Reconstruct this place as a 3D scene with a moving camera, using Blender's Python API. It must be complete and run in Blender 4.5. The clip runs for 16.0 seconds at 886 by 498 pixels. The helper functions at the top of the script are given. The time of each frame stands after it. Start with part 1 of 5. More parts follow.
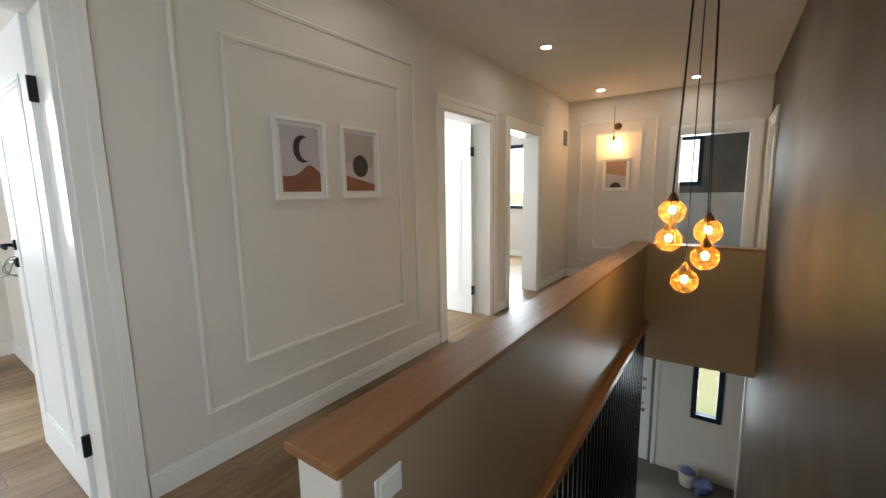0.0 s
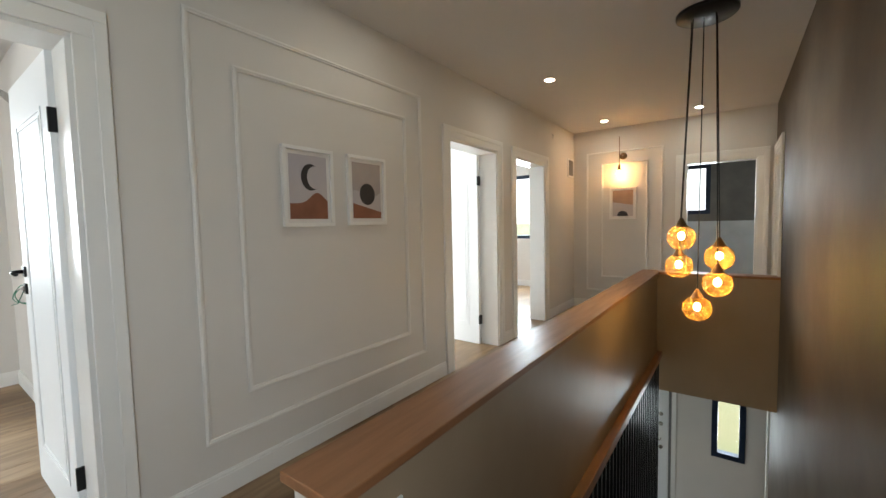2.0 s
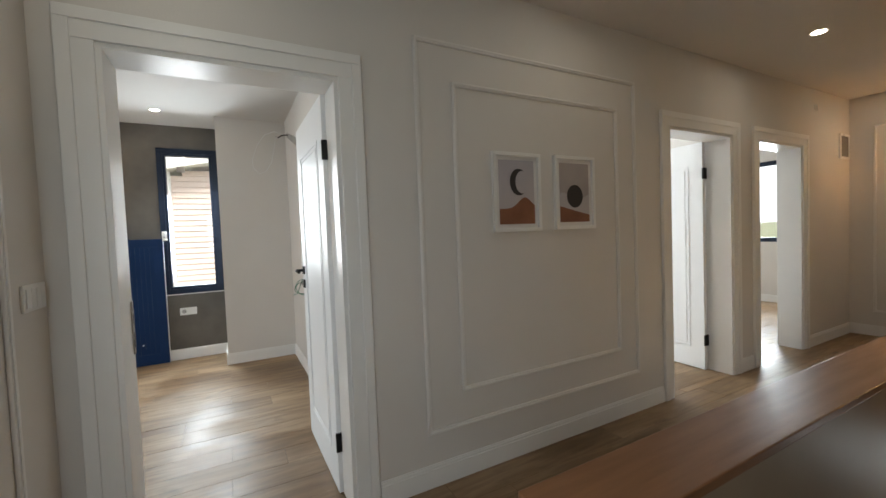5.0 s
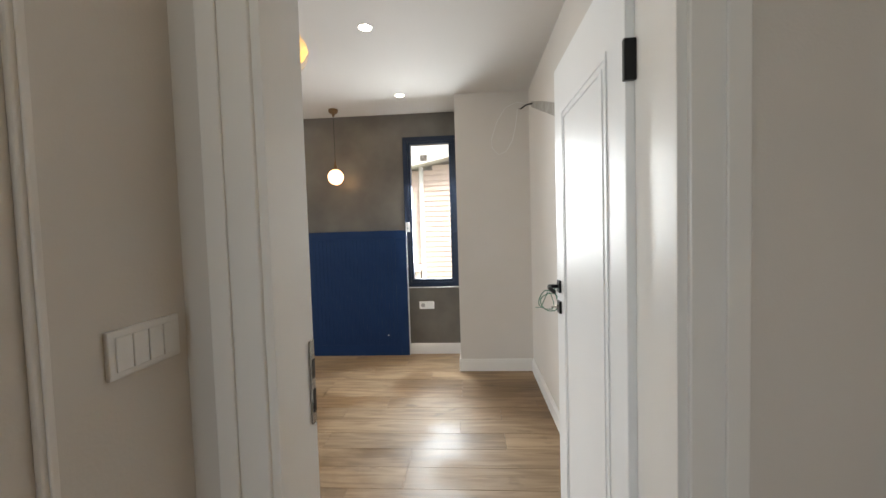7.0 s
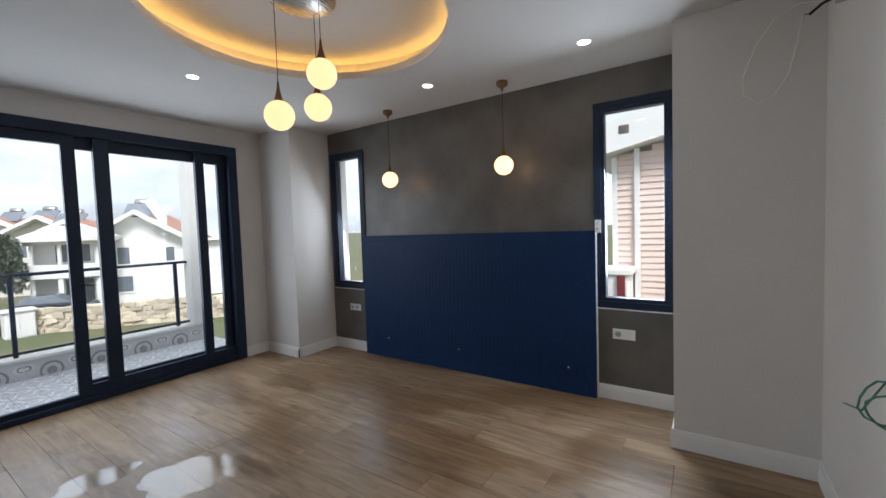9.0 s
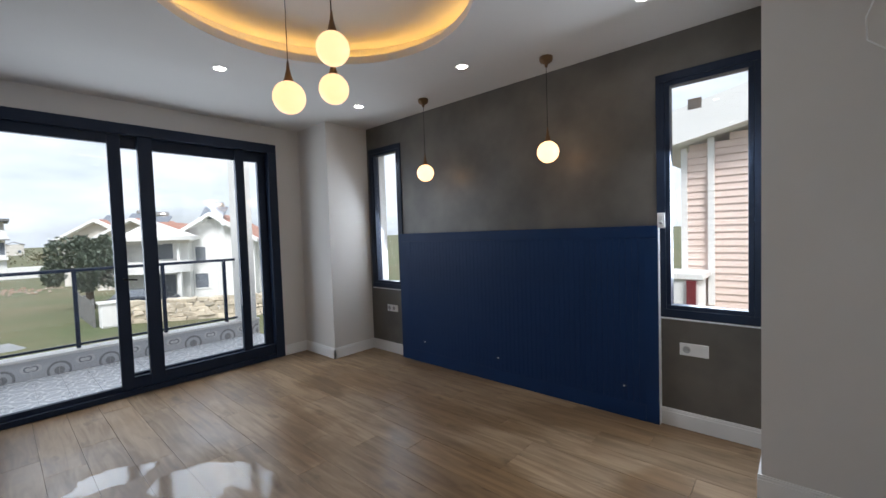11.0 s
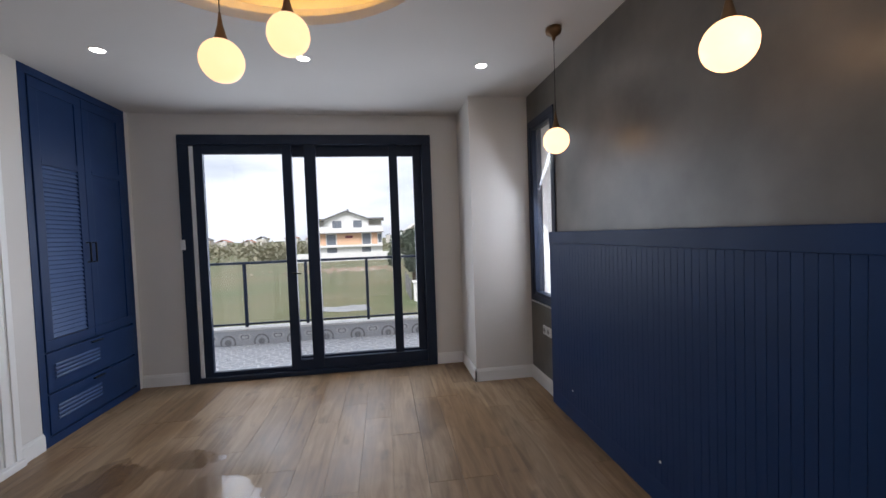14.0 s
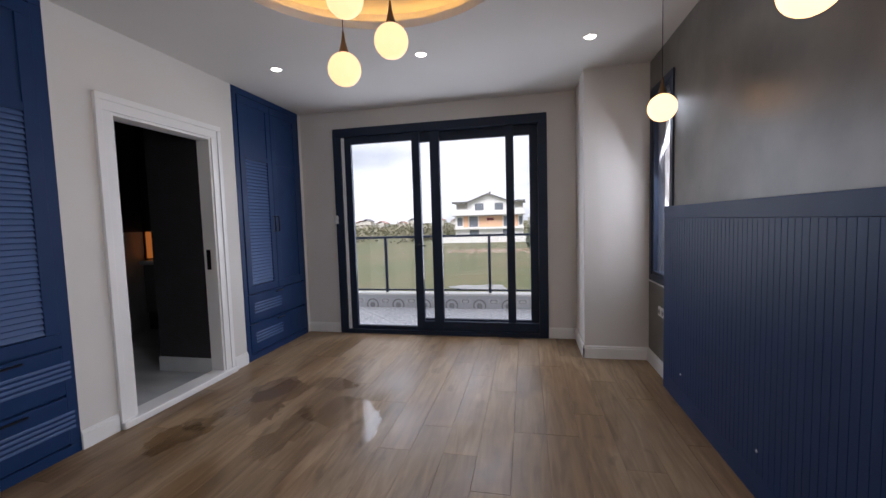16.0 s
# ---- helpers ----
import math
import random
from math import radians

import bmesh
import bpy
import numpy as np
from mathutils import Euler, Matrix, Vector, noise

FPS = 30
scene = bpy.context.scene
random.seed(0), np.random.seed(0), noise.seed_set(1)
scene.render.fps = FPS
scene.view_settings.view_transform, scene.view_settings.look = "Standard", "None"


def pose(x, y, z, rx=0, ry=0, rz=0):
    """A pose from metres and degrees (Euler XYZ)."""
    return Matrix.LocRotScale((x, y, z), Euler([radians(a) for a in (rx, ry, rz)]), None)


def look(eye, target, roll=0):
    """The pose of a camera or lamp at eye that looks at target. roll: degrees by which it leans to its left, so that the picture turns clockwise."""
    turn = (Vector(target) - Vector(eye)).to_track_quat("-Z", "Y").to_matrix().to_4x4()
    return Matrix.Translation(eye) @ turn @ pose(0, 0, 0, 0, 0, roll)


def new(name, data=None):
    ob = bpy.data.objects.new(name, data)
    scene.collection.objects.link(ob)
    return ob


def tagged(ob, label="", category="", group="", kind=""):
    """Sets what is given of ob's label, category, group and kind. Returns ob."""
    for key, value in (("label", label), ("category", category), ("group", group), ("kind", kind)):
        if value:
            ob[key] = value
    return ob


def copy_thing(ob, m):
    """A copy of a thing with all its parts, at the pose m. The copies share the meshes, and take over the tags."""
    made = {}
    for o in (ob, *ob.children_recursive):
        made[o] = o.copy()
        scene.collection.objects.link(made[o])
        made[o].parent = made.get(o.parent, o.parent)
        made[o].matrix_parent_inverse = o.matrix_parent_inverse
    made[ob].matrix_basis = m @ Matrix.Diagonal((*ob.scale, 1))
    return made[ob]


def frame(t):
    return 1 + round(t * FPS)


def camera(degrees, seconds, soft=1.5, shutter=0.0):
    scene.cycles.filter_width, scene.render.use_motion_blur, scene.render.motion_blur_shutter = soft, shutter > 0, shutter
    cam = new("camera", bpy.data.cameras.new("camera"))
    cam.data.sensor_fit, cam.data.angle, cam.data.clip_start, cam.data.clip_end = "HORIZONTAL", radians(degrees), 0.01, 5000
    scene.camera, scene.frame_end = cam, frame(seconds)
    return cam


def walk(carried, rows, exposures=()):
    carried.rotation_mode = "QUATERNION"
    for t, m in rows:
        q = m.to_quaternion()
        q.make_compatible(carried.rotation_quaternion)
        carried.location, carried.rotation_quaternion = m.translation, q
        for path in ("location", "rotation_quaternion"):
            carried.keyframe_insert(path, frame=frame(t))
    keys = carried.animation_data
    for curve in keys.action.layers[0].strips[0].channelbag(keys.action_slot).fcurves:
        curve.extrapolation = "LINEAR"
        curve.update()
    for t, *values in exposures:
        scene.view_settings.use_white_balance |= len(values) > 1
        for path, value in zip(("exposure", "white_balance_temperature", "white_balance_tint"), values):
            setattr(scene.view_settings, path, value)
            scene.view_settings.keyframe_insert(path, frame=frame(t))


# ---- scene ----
cam = camera(95.8, 16.0)
PATH = [
    (0, (-0.067, 0.317, 1.373), (-1.204, 1.939, 1.093), -0.9),
    (0.5, (-0.073, 0.328, 1.385), (-1.212, 1.949, 1.113), -0.8),
    (1, (-0.065, 0.333, 1.376), (-1.226, 1.946, 1.154), -1.0),
    (1.5, (-0.057, 0.334, 1.353), (-1.227, 1.949, 1.21), -1.1),
    (2, (-0.064, 0.334, 1.342), (-1.24, 1.947, 1.218), -1.2),
    (2.5, (-0.066, 0.321, 1.347), (-1.275, 1.911, 1.242), -1.3),
    (3, (-0.086, 0.305, 1.344), (-1.431, 1.783, 1.253), -1.6),
    (3.5, (-0.082, 0.297, 1.367), (-1.619, 1.574, 1.271), -1.5),
    (3.7, (-0.09, 0.31, 1.349), (-1.681, 1.52, 1.268), -1.7),
    (6, (-0.631, 0.285, 1.363), (-2.556, 0.818, 1.256), -1.9),
    (6.5, (-0.966, 0.347, 1.399), (-2.958, 0.504, 1.3), -1.6),
    (7, (-1.296, 0.35, 1.398), (-3.289, 0.209, 1.306), -1.7),
    (7.5, (-1.68, 0.381, 1.436), (-3.626, -0.067, 1.337), -1.7),
    (8, (-1.978, 0.421, 1.451), (-3.813, -0.369, 1.358), -1.7),
    (8.5, (-2.196, 0.407, 1.457), (-3.938, -0.571, 1.36), -1.7),
    (9, (-2.292, 0.419, 1.466), (-3.952, -0.693, 1.367), -1.9),
    (9.5, (-2.318, 0.434, 1.444), (-3.899, -0.788, 1.35), -1.8),
    (9.7, (-2.326, 0.449, 1.442), (-3.871, -0.818, 1.347), -1.8),
    (11.8, (-3.003, 0.278, 1.401), (-4.462, -1.087, 1.309), -1.9),
    (12, (-3.098, 0.254, 1.405), (-4.53, -1.139, 1.305), -1.9),
    (12.5, (-3.477, 0.156, 1.445), (-4.714, -1.412, 1.346), -2.0),
    (13, (-3.932, 0.174, 1.452), (-4.842, -1.604, 1.362), -2.1),
    (13.5, (-4.197, 0.104, 1.422), (-4.808, -1.799, 1.337), -2.1),
    (14, (-4.385, 0.086, 1.425), (-4.676, -1.891, 1.352), -2.0),
    (14.5, (-4.603, 0.169, 1.415), (-4.572, -1.83, 1.353), -1.9),
    (15, (-4.65, 0.285, 1.375), (-4.532, -1.71, 1.303), -1.8),
    (15.5, (-4.679, 0.316, 1.339), (-4.433, -1.665, 1.221), -1.8),
    (16, (-4.685, 0.337, 1.35), (-4.277, -1.616, 1.213), -1.7),
]
EXPOSURES = [(0.0, 1.85, 6450, 5), (2.5, 1.85, 6450, 4), (3.5, 1.2, 6400, 1), (6.0, 1.25, 6900, 9), (7.0, 1.35, 7000, 9), (7.5, 1.15, 6500, 5), (8.0, 0.8, 6400, 9), (8.5, 0.5, 6200, 10), (9.5, 0.4, 6150, 10), (12.5, 0.42, 6150, 12), (14.0, 0.38, 6250, 15), (16.0, 0.4, 6350, 18)]
walk(cam, [(t, look(eye, target, roll)) for t, eye, target, roll in PATH], EXPOSURES)

# ---- world, sun and large lights ----
world = bpy.data.worlds.new("overcast_sky")
scene.world = world
world.use_nodes = True
wn, wl = world.node_tree.nodes, world.node_tree.links
wbg = wn["Background"]
sky = wn.new("ShaderNodeTexSky")
sky.sky_type = "NISHITA"
sky.sun_disc = False
sky.sun_elevation, sky.sun_rotation = radians(50), radians(40)
sky.air_density, sky.dust_density = 1.0, 3.0
wco = wn.new("ShaderNodeTexCoord")
wmap = wn.new("ShaderNodeMapping")
wmap.inputs["Scale"].default_value = (1.0, 1.0, 3.2)
wno = wn.new("ShaderNodeTexNoise")
wno.inputs["Scale"].default_value, wno.inputs["Detail"].default_value = 2.6, 6.0
wra = wn.new("ShaderNodeMapRange")
wra.inputs["From Min"].default_value, wra.inputs["From Max"].default_value = 0.36, 0.56
wra.inputs["To Min"].default_value, wra.inputs["To Max"].default_value = 0.5, 1.0
wmix = wn.new("ShaderNodeMix")
wmix.data_type = "RGBA"
wmix.inputs["B"].default_value = (9.0, 9.6, 10.3, 1)
wl.new(wco.outputs["Generated"], wmap.inputs["Vector"])
wl.new(wmap.outputs["Vector"], wno.inputs["Vector"])
wl.new(wno.outputs["Fac"], wra.inputs["Value"])
wl.new(wra.outputs["Result"], wmix.inputs["Factor"])
wl.new(sky.outputs["Color"], wmix.inputs["A"])
wl.new(wmix.outputs["Result"], wbg.inputs["Color"])
wbg.inputs["Strength"].default_value = 0.095

sun = new("sun", bpy.data.lights.new("sun", "SUN"))
sun.data.energy, sun.data.angle, sun.data.color = 3.4, radians(20), (1.0, 0.97, 0.92)
sun.matrix_world = look((12, 14, 22), (0, 0, 0))


def window_light(name, eye, target, w, h, power):
    """Skylight-coloured area lamp that shines through an opening."""
    la = bpy.data.lights.new(name, "AREA")
    la.shape, la.size, la.size_y, la.energy, la.color = "RECTANGLE", w, h, power, (0.84, 0.92, 1.0)
    ob = new(name, la)
    ob.matrix_world = look(eye, target)
    return ob


DAY = 1.0
window_light("skylight_sliding_door", (-3.66, -4.52, 1.5), (-3.66, 0, 0.65), 2.3, 1.8, 33 * DAY)
window_light("skylight_narrow_window", (-5.98, -0.09, 1.6), (-3.4, -0.2, 0.0), 0.42, 1.45, 31 * DAY)
window_light("skylight_narrow_window", (-5.98, -3.31, 1.6), (-3.9, -2.2, 0.6), 0.42, 1.45, 12 * DAY)
window_light("skylight_second_room", (-5.78, 3.2, 1.6), (-2, 3.2, 1.1), 1.6, 1.3, 85 * DAY)
window_light("skylight_third_room", (-4.0, 8.32, 1.65), (-4.0, 5, 0.3), 1.2, 1.2, 62 * DAY)
window_light("skylight_north_bathroom", (-0.55, 8.36, 1.7), (-0.4, 6, 1.2), 0.5, 0.8, 5 * DAY)
window_light("skylight_entrance_window", (-0.08, 6.98, -1.5), (-0.1, 3, -2.2), 0.3, 0.7, 3 * DAY)
# Unseen lamp added west of the lower hall to brighten it.
window_light("fill_lower_hall", (-2.5, 4.6, -1.5), (1.0, 5.2, -1.7), 2.8, 1.9, 4.2 * DAY)
window_light("skylight_hall_window", (0.50, -0.32, 1.55), (-1.6, 0.3, 1.0), 0.8, 1.2, 7 * DAY)

# ---- materials ----


def mat(name, c1, c2=None, rough=0.5, metal=0.0, scale=6.0, bump=0.0, bump_scale=60.0, rough_var=0.08, stretch=(1, 1, 1), rand=0.0, spec=0.5, coat=0.0):
    """A painted or natural surface: two-scale colour variation, uneven gloss and fine relief."""
    m = bpy.data.materials.new(name)
    m.use_nodes = True
    n, l = m.node_tree.nodes, m.node_tree.links
    bs = n["Principled BSDF"]
    c2 = c2 or tuple(c * 0.92 for c in c1)
    tc = n.new("ShaderNodeTexCoord")
    mp = n.new("ShaderNodeMapping")
    mp.inputs["Scale"].default_value = stretch
    l.new(tc.outputs["Object"], mp.inputs["Vector"])
    big = n.new("ShaderNodeTexNoise")
    big.inputs["Scale"].default_value, big.inputs["Detail"].default_value = scale, 5.0
    fine = n.new("ShaderNodeTexNoise")
    fine.inputs["Scale"].default_value, fine.inputs["Detail"].default_value = bump_scale, 3.0
    l.new(mp.outputs["Vector"], big.inputs["Vector"])
    l.new(mp.outputs["Vector"], fine.inputs["Vector"])
    if rand:
        oi = n.new("ShaderNodeObjectInfo")
        ad = n.new("ShaderNodeVectorMath")
        ad.operation = "MULTIPLY_ADD"
        ad.inputs[1].default_value = (37.0, 91.0, 53.0)
        l.new(oi.outputs["Random"], ad.inputs[0])
        l.new(tc.outputs["Object"], ad.inputs[2])
        l.new(ad.outputs["Vector"], mp.inputs["Vector"])
    mr = n.new("ShaderNodeMapRange")
    mr.inputs["From Min"].default_value, mr.inputs["From Max"].default_value = 0.3, 0.7
    l.new(big.outputs["Fac"], mr.inputs["Value"])
    mx = n.new("ShaderNodeMix")
    mx.data_type = "RGBA"
    mx.inputs["A"].default_value, mx.inputs["B"].default_value = (*c1, 1), (*c2, 1)
    l.new(mr.outputs["Result"], mx.inputs["Factor"])
    col = mx.outputs["Result"]
    if rand:
        hs = n.new("ShaderNodeHueSaturation")
        rr = n.new("ShaderNodeMapRange")
        rr.inputs["To Min"].default_value, rr.inputs["To Max"].default_value = 1 - rand, 1 + rand
        l.new(oi.outputs["Random"], rr.inputs["Value"])
        l.new(rr.outputs["Result"], hs.inputs["Value"])
        l.new(col, hs.inputs["Color"])
        col = hs.outputs["Color"]
    l.new(col, bs.inputs["Base Color"])
    ro = n.new("ShaderNodeMapRange")
    ro.inputs["To Min"].default_value, ro.inputs["To Max"].default_value = max(0.02, rough - rough_var), min(1, rough + rough_var)
    l.new(big.outputs["Fac"], ro.inputs["Value"])
    l.new(ro.outputs["Result"], bs.inputs["Roughness"])
    bs.inputs["Metallic"].default_value = metal
    bs.inputs["Specular IOR Level"].default_value = spec
    bs.inputs["Coat Weight"].default_value = coat
    if bump:
        bp = n.new("ShaderNodeBump")
        bp.inputs["Strength"].default_value, bp.inputs["Distance"].default_value = bump, 0.004
        l.new(fine.outputs["Fac"], bp.inputs["Height"])
        l.new(bp.outputs["Normal"], bs.inputs["Normal"])
    return m


def wood_plank(name, light, dark, rough, rand):
    """Wood grain along y with knots and smeared, half-dried patches that change the gloss."""
    m = bpy.data.materials.new(name)
    m.use_nodes = True
    n, l = m.node_tree.nodes, m.node_tree.links
    bs = n["Principled BSDF"]
    tc, oi = n.new("ShaderNodeTexCoord"), n.new("ShaderNodeObjectInfo")
    ad = n.new("ShaderNodeVectorMath")
    ad.operation = "MULTIPLY_ADD"
    ad.inputs[1].default_value = (37.0, 91.0, 53.0)
    l.new(oi.outputs["Random"], ad.inputs[0])
    l.new(tc.outputs["Object"], ad.inputs[2])
    mp = n.new("ShaderNodeMapping")
    mp.inputs["Scale"].default_value = (9.0, 0.9, 9.0)
    l.new(ad.outputs["Vector"], mp.inputs["Vector"])
    g = n.new("ShaderNodeTexNoise")
    g.inputs["Scale"].default_value, g.inputs["Detail"].default_value, g.inputs["Distortion"].default_value = 2.2, 8.0, 0.9
    l.new(mp.outputs["Vector"], g.inputs["Vector"])
    mp2 = n.new("ShaderNodeMapping")
    mp2.inputs["Scale"].default_value = (2.4, 1.0, 1.0)
    l.new(ad.outputs["Vector"], mp2.inputs["Vector"])
    k = n.new("ShaderNodeTexNoise")
    k.inputs["Scale"].default_value, k.inputs["Detail"].default_value = 3.6, 4.0
    l.new(mp2.outputs["Vector"], k.inputs["Vector"])
    r1 = n.new("ShaderNodeMapRange")
    r1.inputs["From Min"].default_value, r1.inputs["From Max"].default_value = 0.32, 0.68
    l.new(g.outputs["Fac"], r1.inputs["Value"])
    mx = n.new("ShaderNodeMix")
    mx.data_type = "RGBA"
    mx.inputs["A"].default_value, mx.inputs["B"].default_value = (*dark, 1), (*light, 1)
    l.new(r1.outputs["Result"], mx.inputs["Factor"])
    r2 = n.new("ShaderNodeMapRange")
    r2.inputs["From Min"].default_value, r2.inputs["From Max"].default_value = 0.62, 0.72
    r2.inputs["To Max"].default_value = 0.5
    l.new(k.outputs["Fac"], r2.inputs["Value"])
    mk = n.new("ShaderNodeMix")
    mk.data_type = "RGBA"
    mk.inputs["B"].default_value = (*[c * 0.45 for c in dark], 1)
    l.new(r2.outputs["Result"], mk.inputs["Factor"])
    l.new(mx.outputs["Result"], mk.inputs["A"])
    hs = n.new("ShaderNodeHueSaturation")
    rr = n.new("ShaderNodeMapRange")
    rr.inputs["To Min"].default_value, rr.inputs["To Max"].default_value = 1 - rand, 1 + rand
    l.new(oi.outputs["Random"], rr.inputs["Value"])
    l.new(rr.outputs["Result"], hs.inputs["Value"])
    l.new(mk.outputs["Result"], hs.inputs["Color"])
    ge = n.new("ShaderNodeNewGeometry")
    dn = n.new("ShaderNodeTexNoise")
    dn.inputs["Scale"].default_value, dn.inputs["Detail"].default_value, dn.inputs["Distortion"].default_value = 1.3, 9.0, 0.3
    dp = n.new("ShaderNodeMapping")
    dp.inputs["Scale"].default_value = (1.5, 0.75, 1.0)
    l.new(ge.outputs["Position"], dp.inputs["Vector"])
    l.new(dp.outputs["Vector"], dn.inputs["Vector"])
    dm = n.new("ShaderNodeMapRange")
    dm.inputs["From Min"].default_value, dm.inputs["From Max"].default_value = 0.47, 0.56
    l.new(dn.outputs["Fac"], dm.inputs["Value"])
    damp = n.new("ShaderNodeMix")
    damp.data_type, damp.blend_type = "RGBA", "MULTIPLY"
    damp.inputs["B"].default_value = (0.70, 0.63, 0.54, 1)
    l.new(dm.outputs["Result"], damp.inputs["Factor"])
    l.new(hs.outputs["Color"], damp.inputs["A"])
    l.new(damp.outputs["Result"], bs.inputs["Base Color"])
    s = n.new("ShaderNodeTexNoise")
    s.inputs["Scale"].default_value, s.inputs["Detail"].default_value, s.inputs["Distortion"].default_value = 1.7, 4.0, 0.6
    l.new(ge.outputs["Position"], s.inputs["Vector"])
    ro = n.new("ShaderNodeMapRange")
    ro.inputs["From Min"].default_value, ro.inputs["From Max"].default_value = 0.2, 0.8
    ro.inputs["To Min"].default_value, ro.inputs["To Max"].default_value = max(0.05, rough - 0.11), rough + 0.11
    l.new(s.outputs["Fac"], ro.inputs["Value"])
    wet = n.new("ShaderNodeMath")
    wet.operation = "MULTIPLY_ADD"
    wet.inputs[1].default_value = -0.12
    l.new(dm.outputs["Result"], wet.inputs[0])
    l.new(ro.outputs["Result"], wet.inputs[2])
    l.new(wet.outputs["Value"], bs.inputs["Roughness"])
    bs.inputs["Specular IOR Level"].default_value = 0.36
    bp = n.new("ShaderNodeBump")
    bp.inputs["Strength"].default_value, bp.inputs["Distance"].default_value = 0.25, 0.002
    l.new(g.outputs["Fac"], bp.inputs["Height"])
    l.new(bp.outputs["Normal"], bs.inputs["Normal"])
    return m


def glow(name, colour, strength):
    m = bpy.data.materials.new(name)
    m.use_nodes = True
    bs = m.node_tree.nodes["Principled BSDF"]
    bs.inputs["Base Color"].default_value = (0.15, 0.15, 0.15, 1)
    bs.inputs["Emission Color"].default_value = (*colour, 1)
    bs.inputs["Emission Strength"].default_value = strength
    return m


def gloss_by_angle(n, l):
    """Gloss that grows from 4 percent head-on towards grazing angles."""
    lw, po, ma = n.new("ShaderNodeLayerWeight"), n.new("ShaderNodeMath"), n.new("ShaderNodeMath")
    po.operation, ma.operation = "POWER", "MULTIPLY_ADD"
    po.inputs[1].default_value, ma.inputs[1].default_value, ma.inputs[2].default_value = 4.0, 0.7, 0.035
    l.new(lw.outputs["Facing"], po.inputs[0])
    l.new(po.outputs["Value"], ma.inputs[0])
    return ma


def glass(name, tint=(1, 1, 1), rough=0.0, ior=1.45, thin=True):
    """Thin pane: mostly clear with a fresnel gloss; solid glass otherwise."""
    m = bpy.data.materials.new(name)
    m.use_nodes = True
    n, l = m.node_tree.nodes, m.node_tree.links
    if not thin:
        bs = n["Principled BSDF"]
        bs.inputs["Base Color"].default_value = (*tint, 1)
        bs.inputs["Transmission Weight"].default_value, bs.inputs["Roughness"].default_value, bs.inputs["IOR"].default_value = 1.0, rough, ior
        return m
    n.remove(n["Principled BSDF"])
    tr, gl, mx, fr = n.new("ShaderNodeBsdfTransparent"), n.new("ShaderNodeBsdfGlossy"), n.new("ShaderNodeMixShader"), gloss_by_angle(n, l)
    tr.inputs["Color"].default_value = (*tint, 1)
    gl.inputs["Roughness"].default_value = rough
    l.new(fr.outputs["Value"], mx.inputs["Fac"])
    l.new(tr.outputs["BSDF"], mx.inputs[1])
    l.new(gl.outputs["BSDF"], mx.inputs[2])
    l.new(mx.outputs["Shader"], n["Material Output"].inputs["Surface"])
    return m


def amber_glass(name):
    """Dimpled amber shell: tinted clear, glossy and a little scattering."""
    m = bpy.data.materials.new(name)
    m.use_nodes = True
    n, l = m.node_tree.nodes, m.node_tree.links
    n.remove(n["Principled BSDF"])
    tr, gl, tl, fr = n.new("ShaderNodeBsdfTransparent"), n.new("ShaderNodeBsdfGlossy"), n.new("ShaderNodeBsdfTranslucent"), gloss_by_angle(n, l)
    vo = n.new("ShaderNodeTexVoronoi")
    vo.inputs["Scale"].default_value = 26.0
    tc = n.new("ShaderNodeTexCoord")
    l.new(tc.outputs["Object"], vo.inputs["Vector"])
    bp = n.new("ShaderNodeBump")
    bp.inputs["Strength"].default_value, bp.inputs["Distance"].default_value = 0.9, 0.02
    l.new(vo.outputs["Distance"], bp.inputs["Height"])
    for o in (gl, tl):
        l.new(bp.outputs["Normal"], o.inputs["Normal"])
    tr.inputs["Color"].default_value = (1.0, 0.91, 0.66, 1)
    tl.inputs["Color"].default_value = (1.0, 0.74, 0.34, 1)
    gl.inputs["Color"].default_value, gl.inputs["Roughness"].default_value = (1.0, 0.85, 0.55, 1), 0.08
    a, b = n.new("ShaderNodeMixShader"), n.new("ShaderNodeMixShader")
    ra = n.new("ShaderNodeMapRange")
    ra.inputs["To Min"].default_value, ra.inputs["To Max"].default_value = 0.0, 0.06
    l.new(vo.outputs["Distance"], ra.inputs["Value"])
    l.new(ra.outputs["Result"], a.inputs["Fac"])
    l.new(tr.outputs["BSDF"], a.inputs[1])
    l.new(tl.outputs["BSDF"], a.inputs[2])
    l.new(fr.outputs["Value"], b.inputs["Fac"])
    l.new(a.outputs["Shader"], b.inputs[1])
    l.new(gl.outputs["BSDF"], b.inputs[2])
    l.new(b.outputs["Shader"], n["Material Output"].inputs["Surface"])
    return m


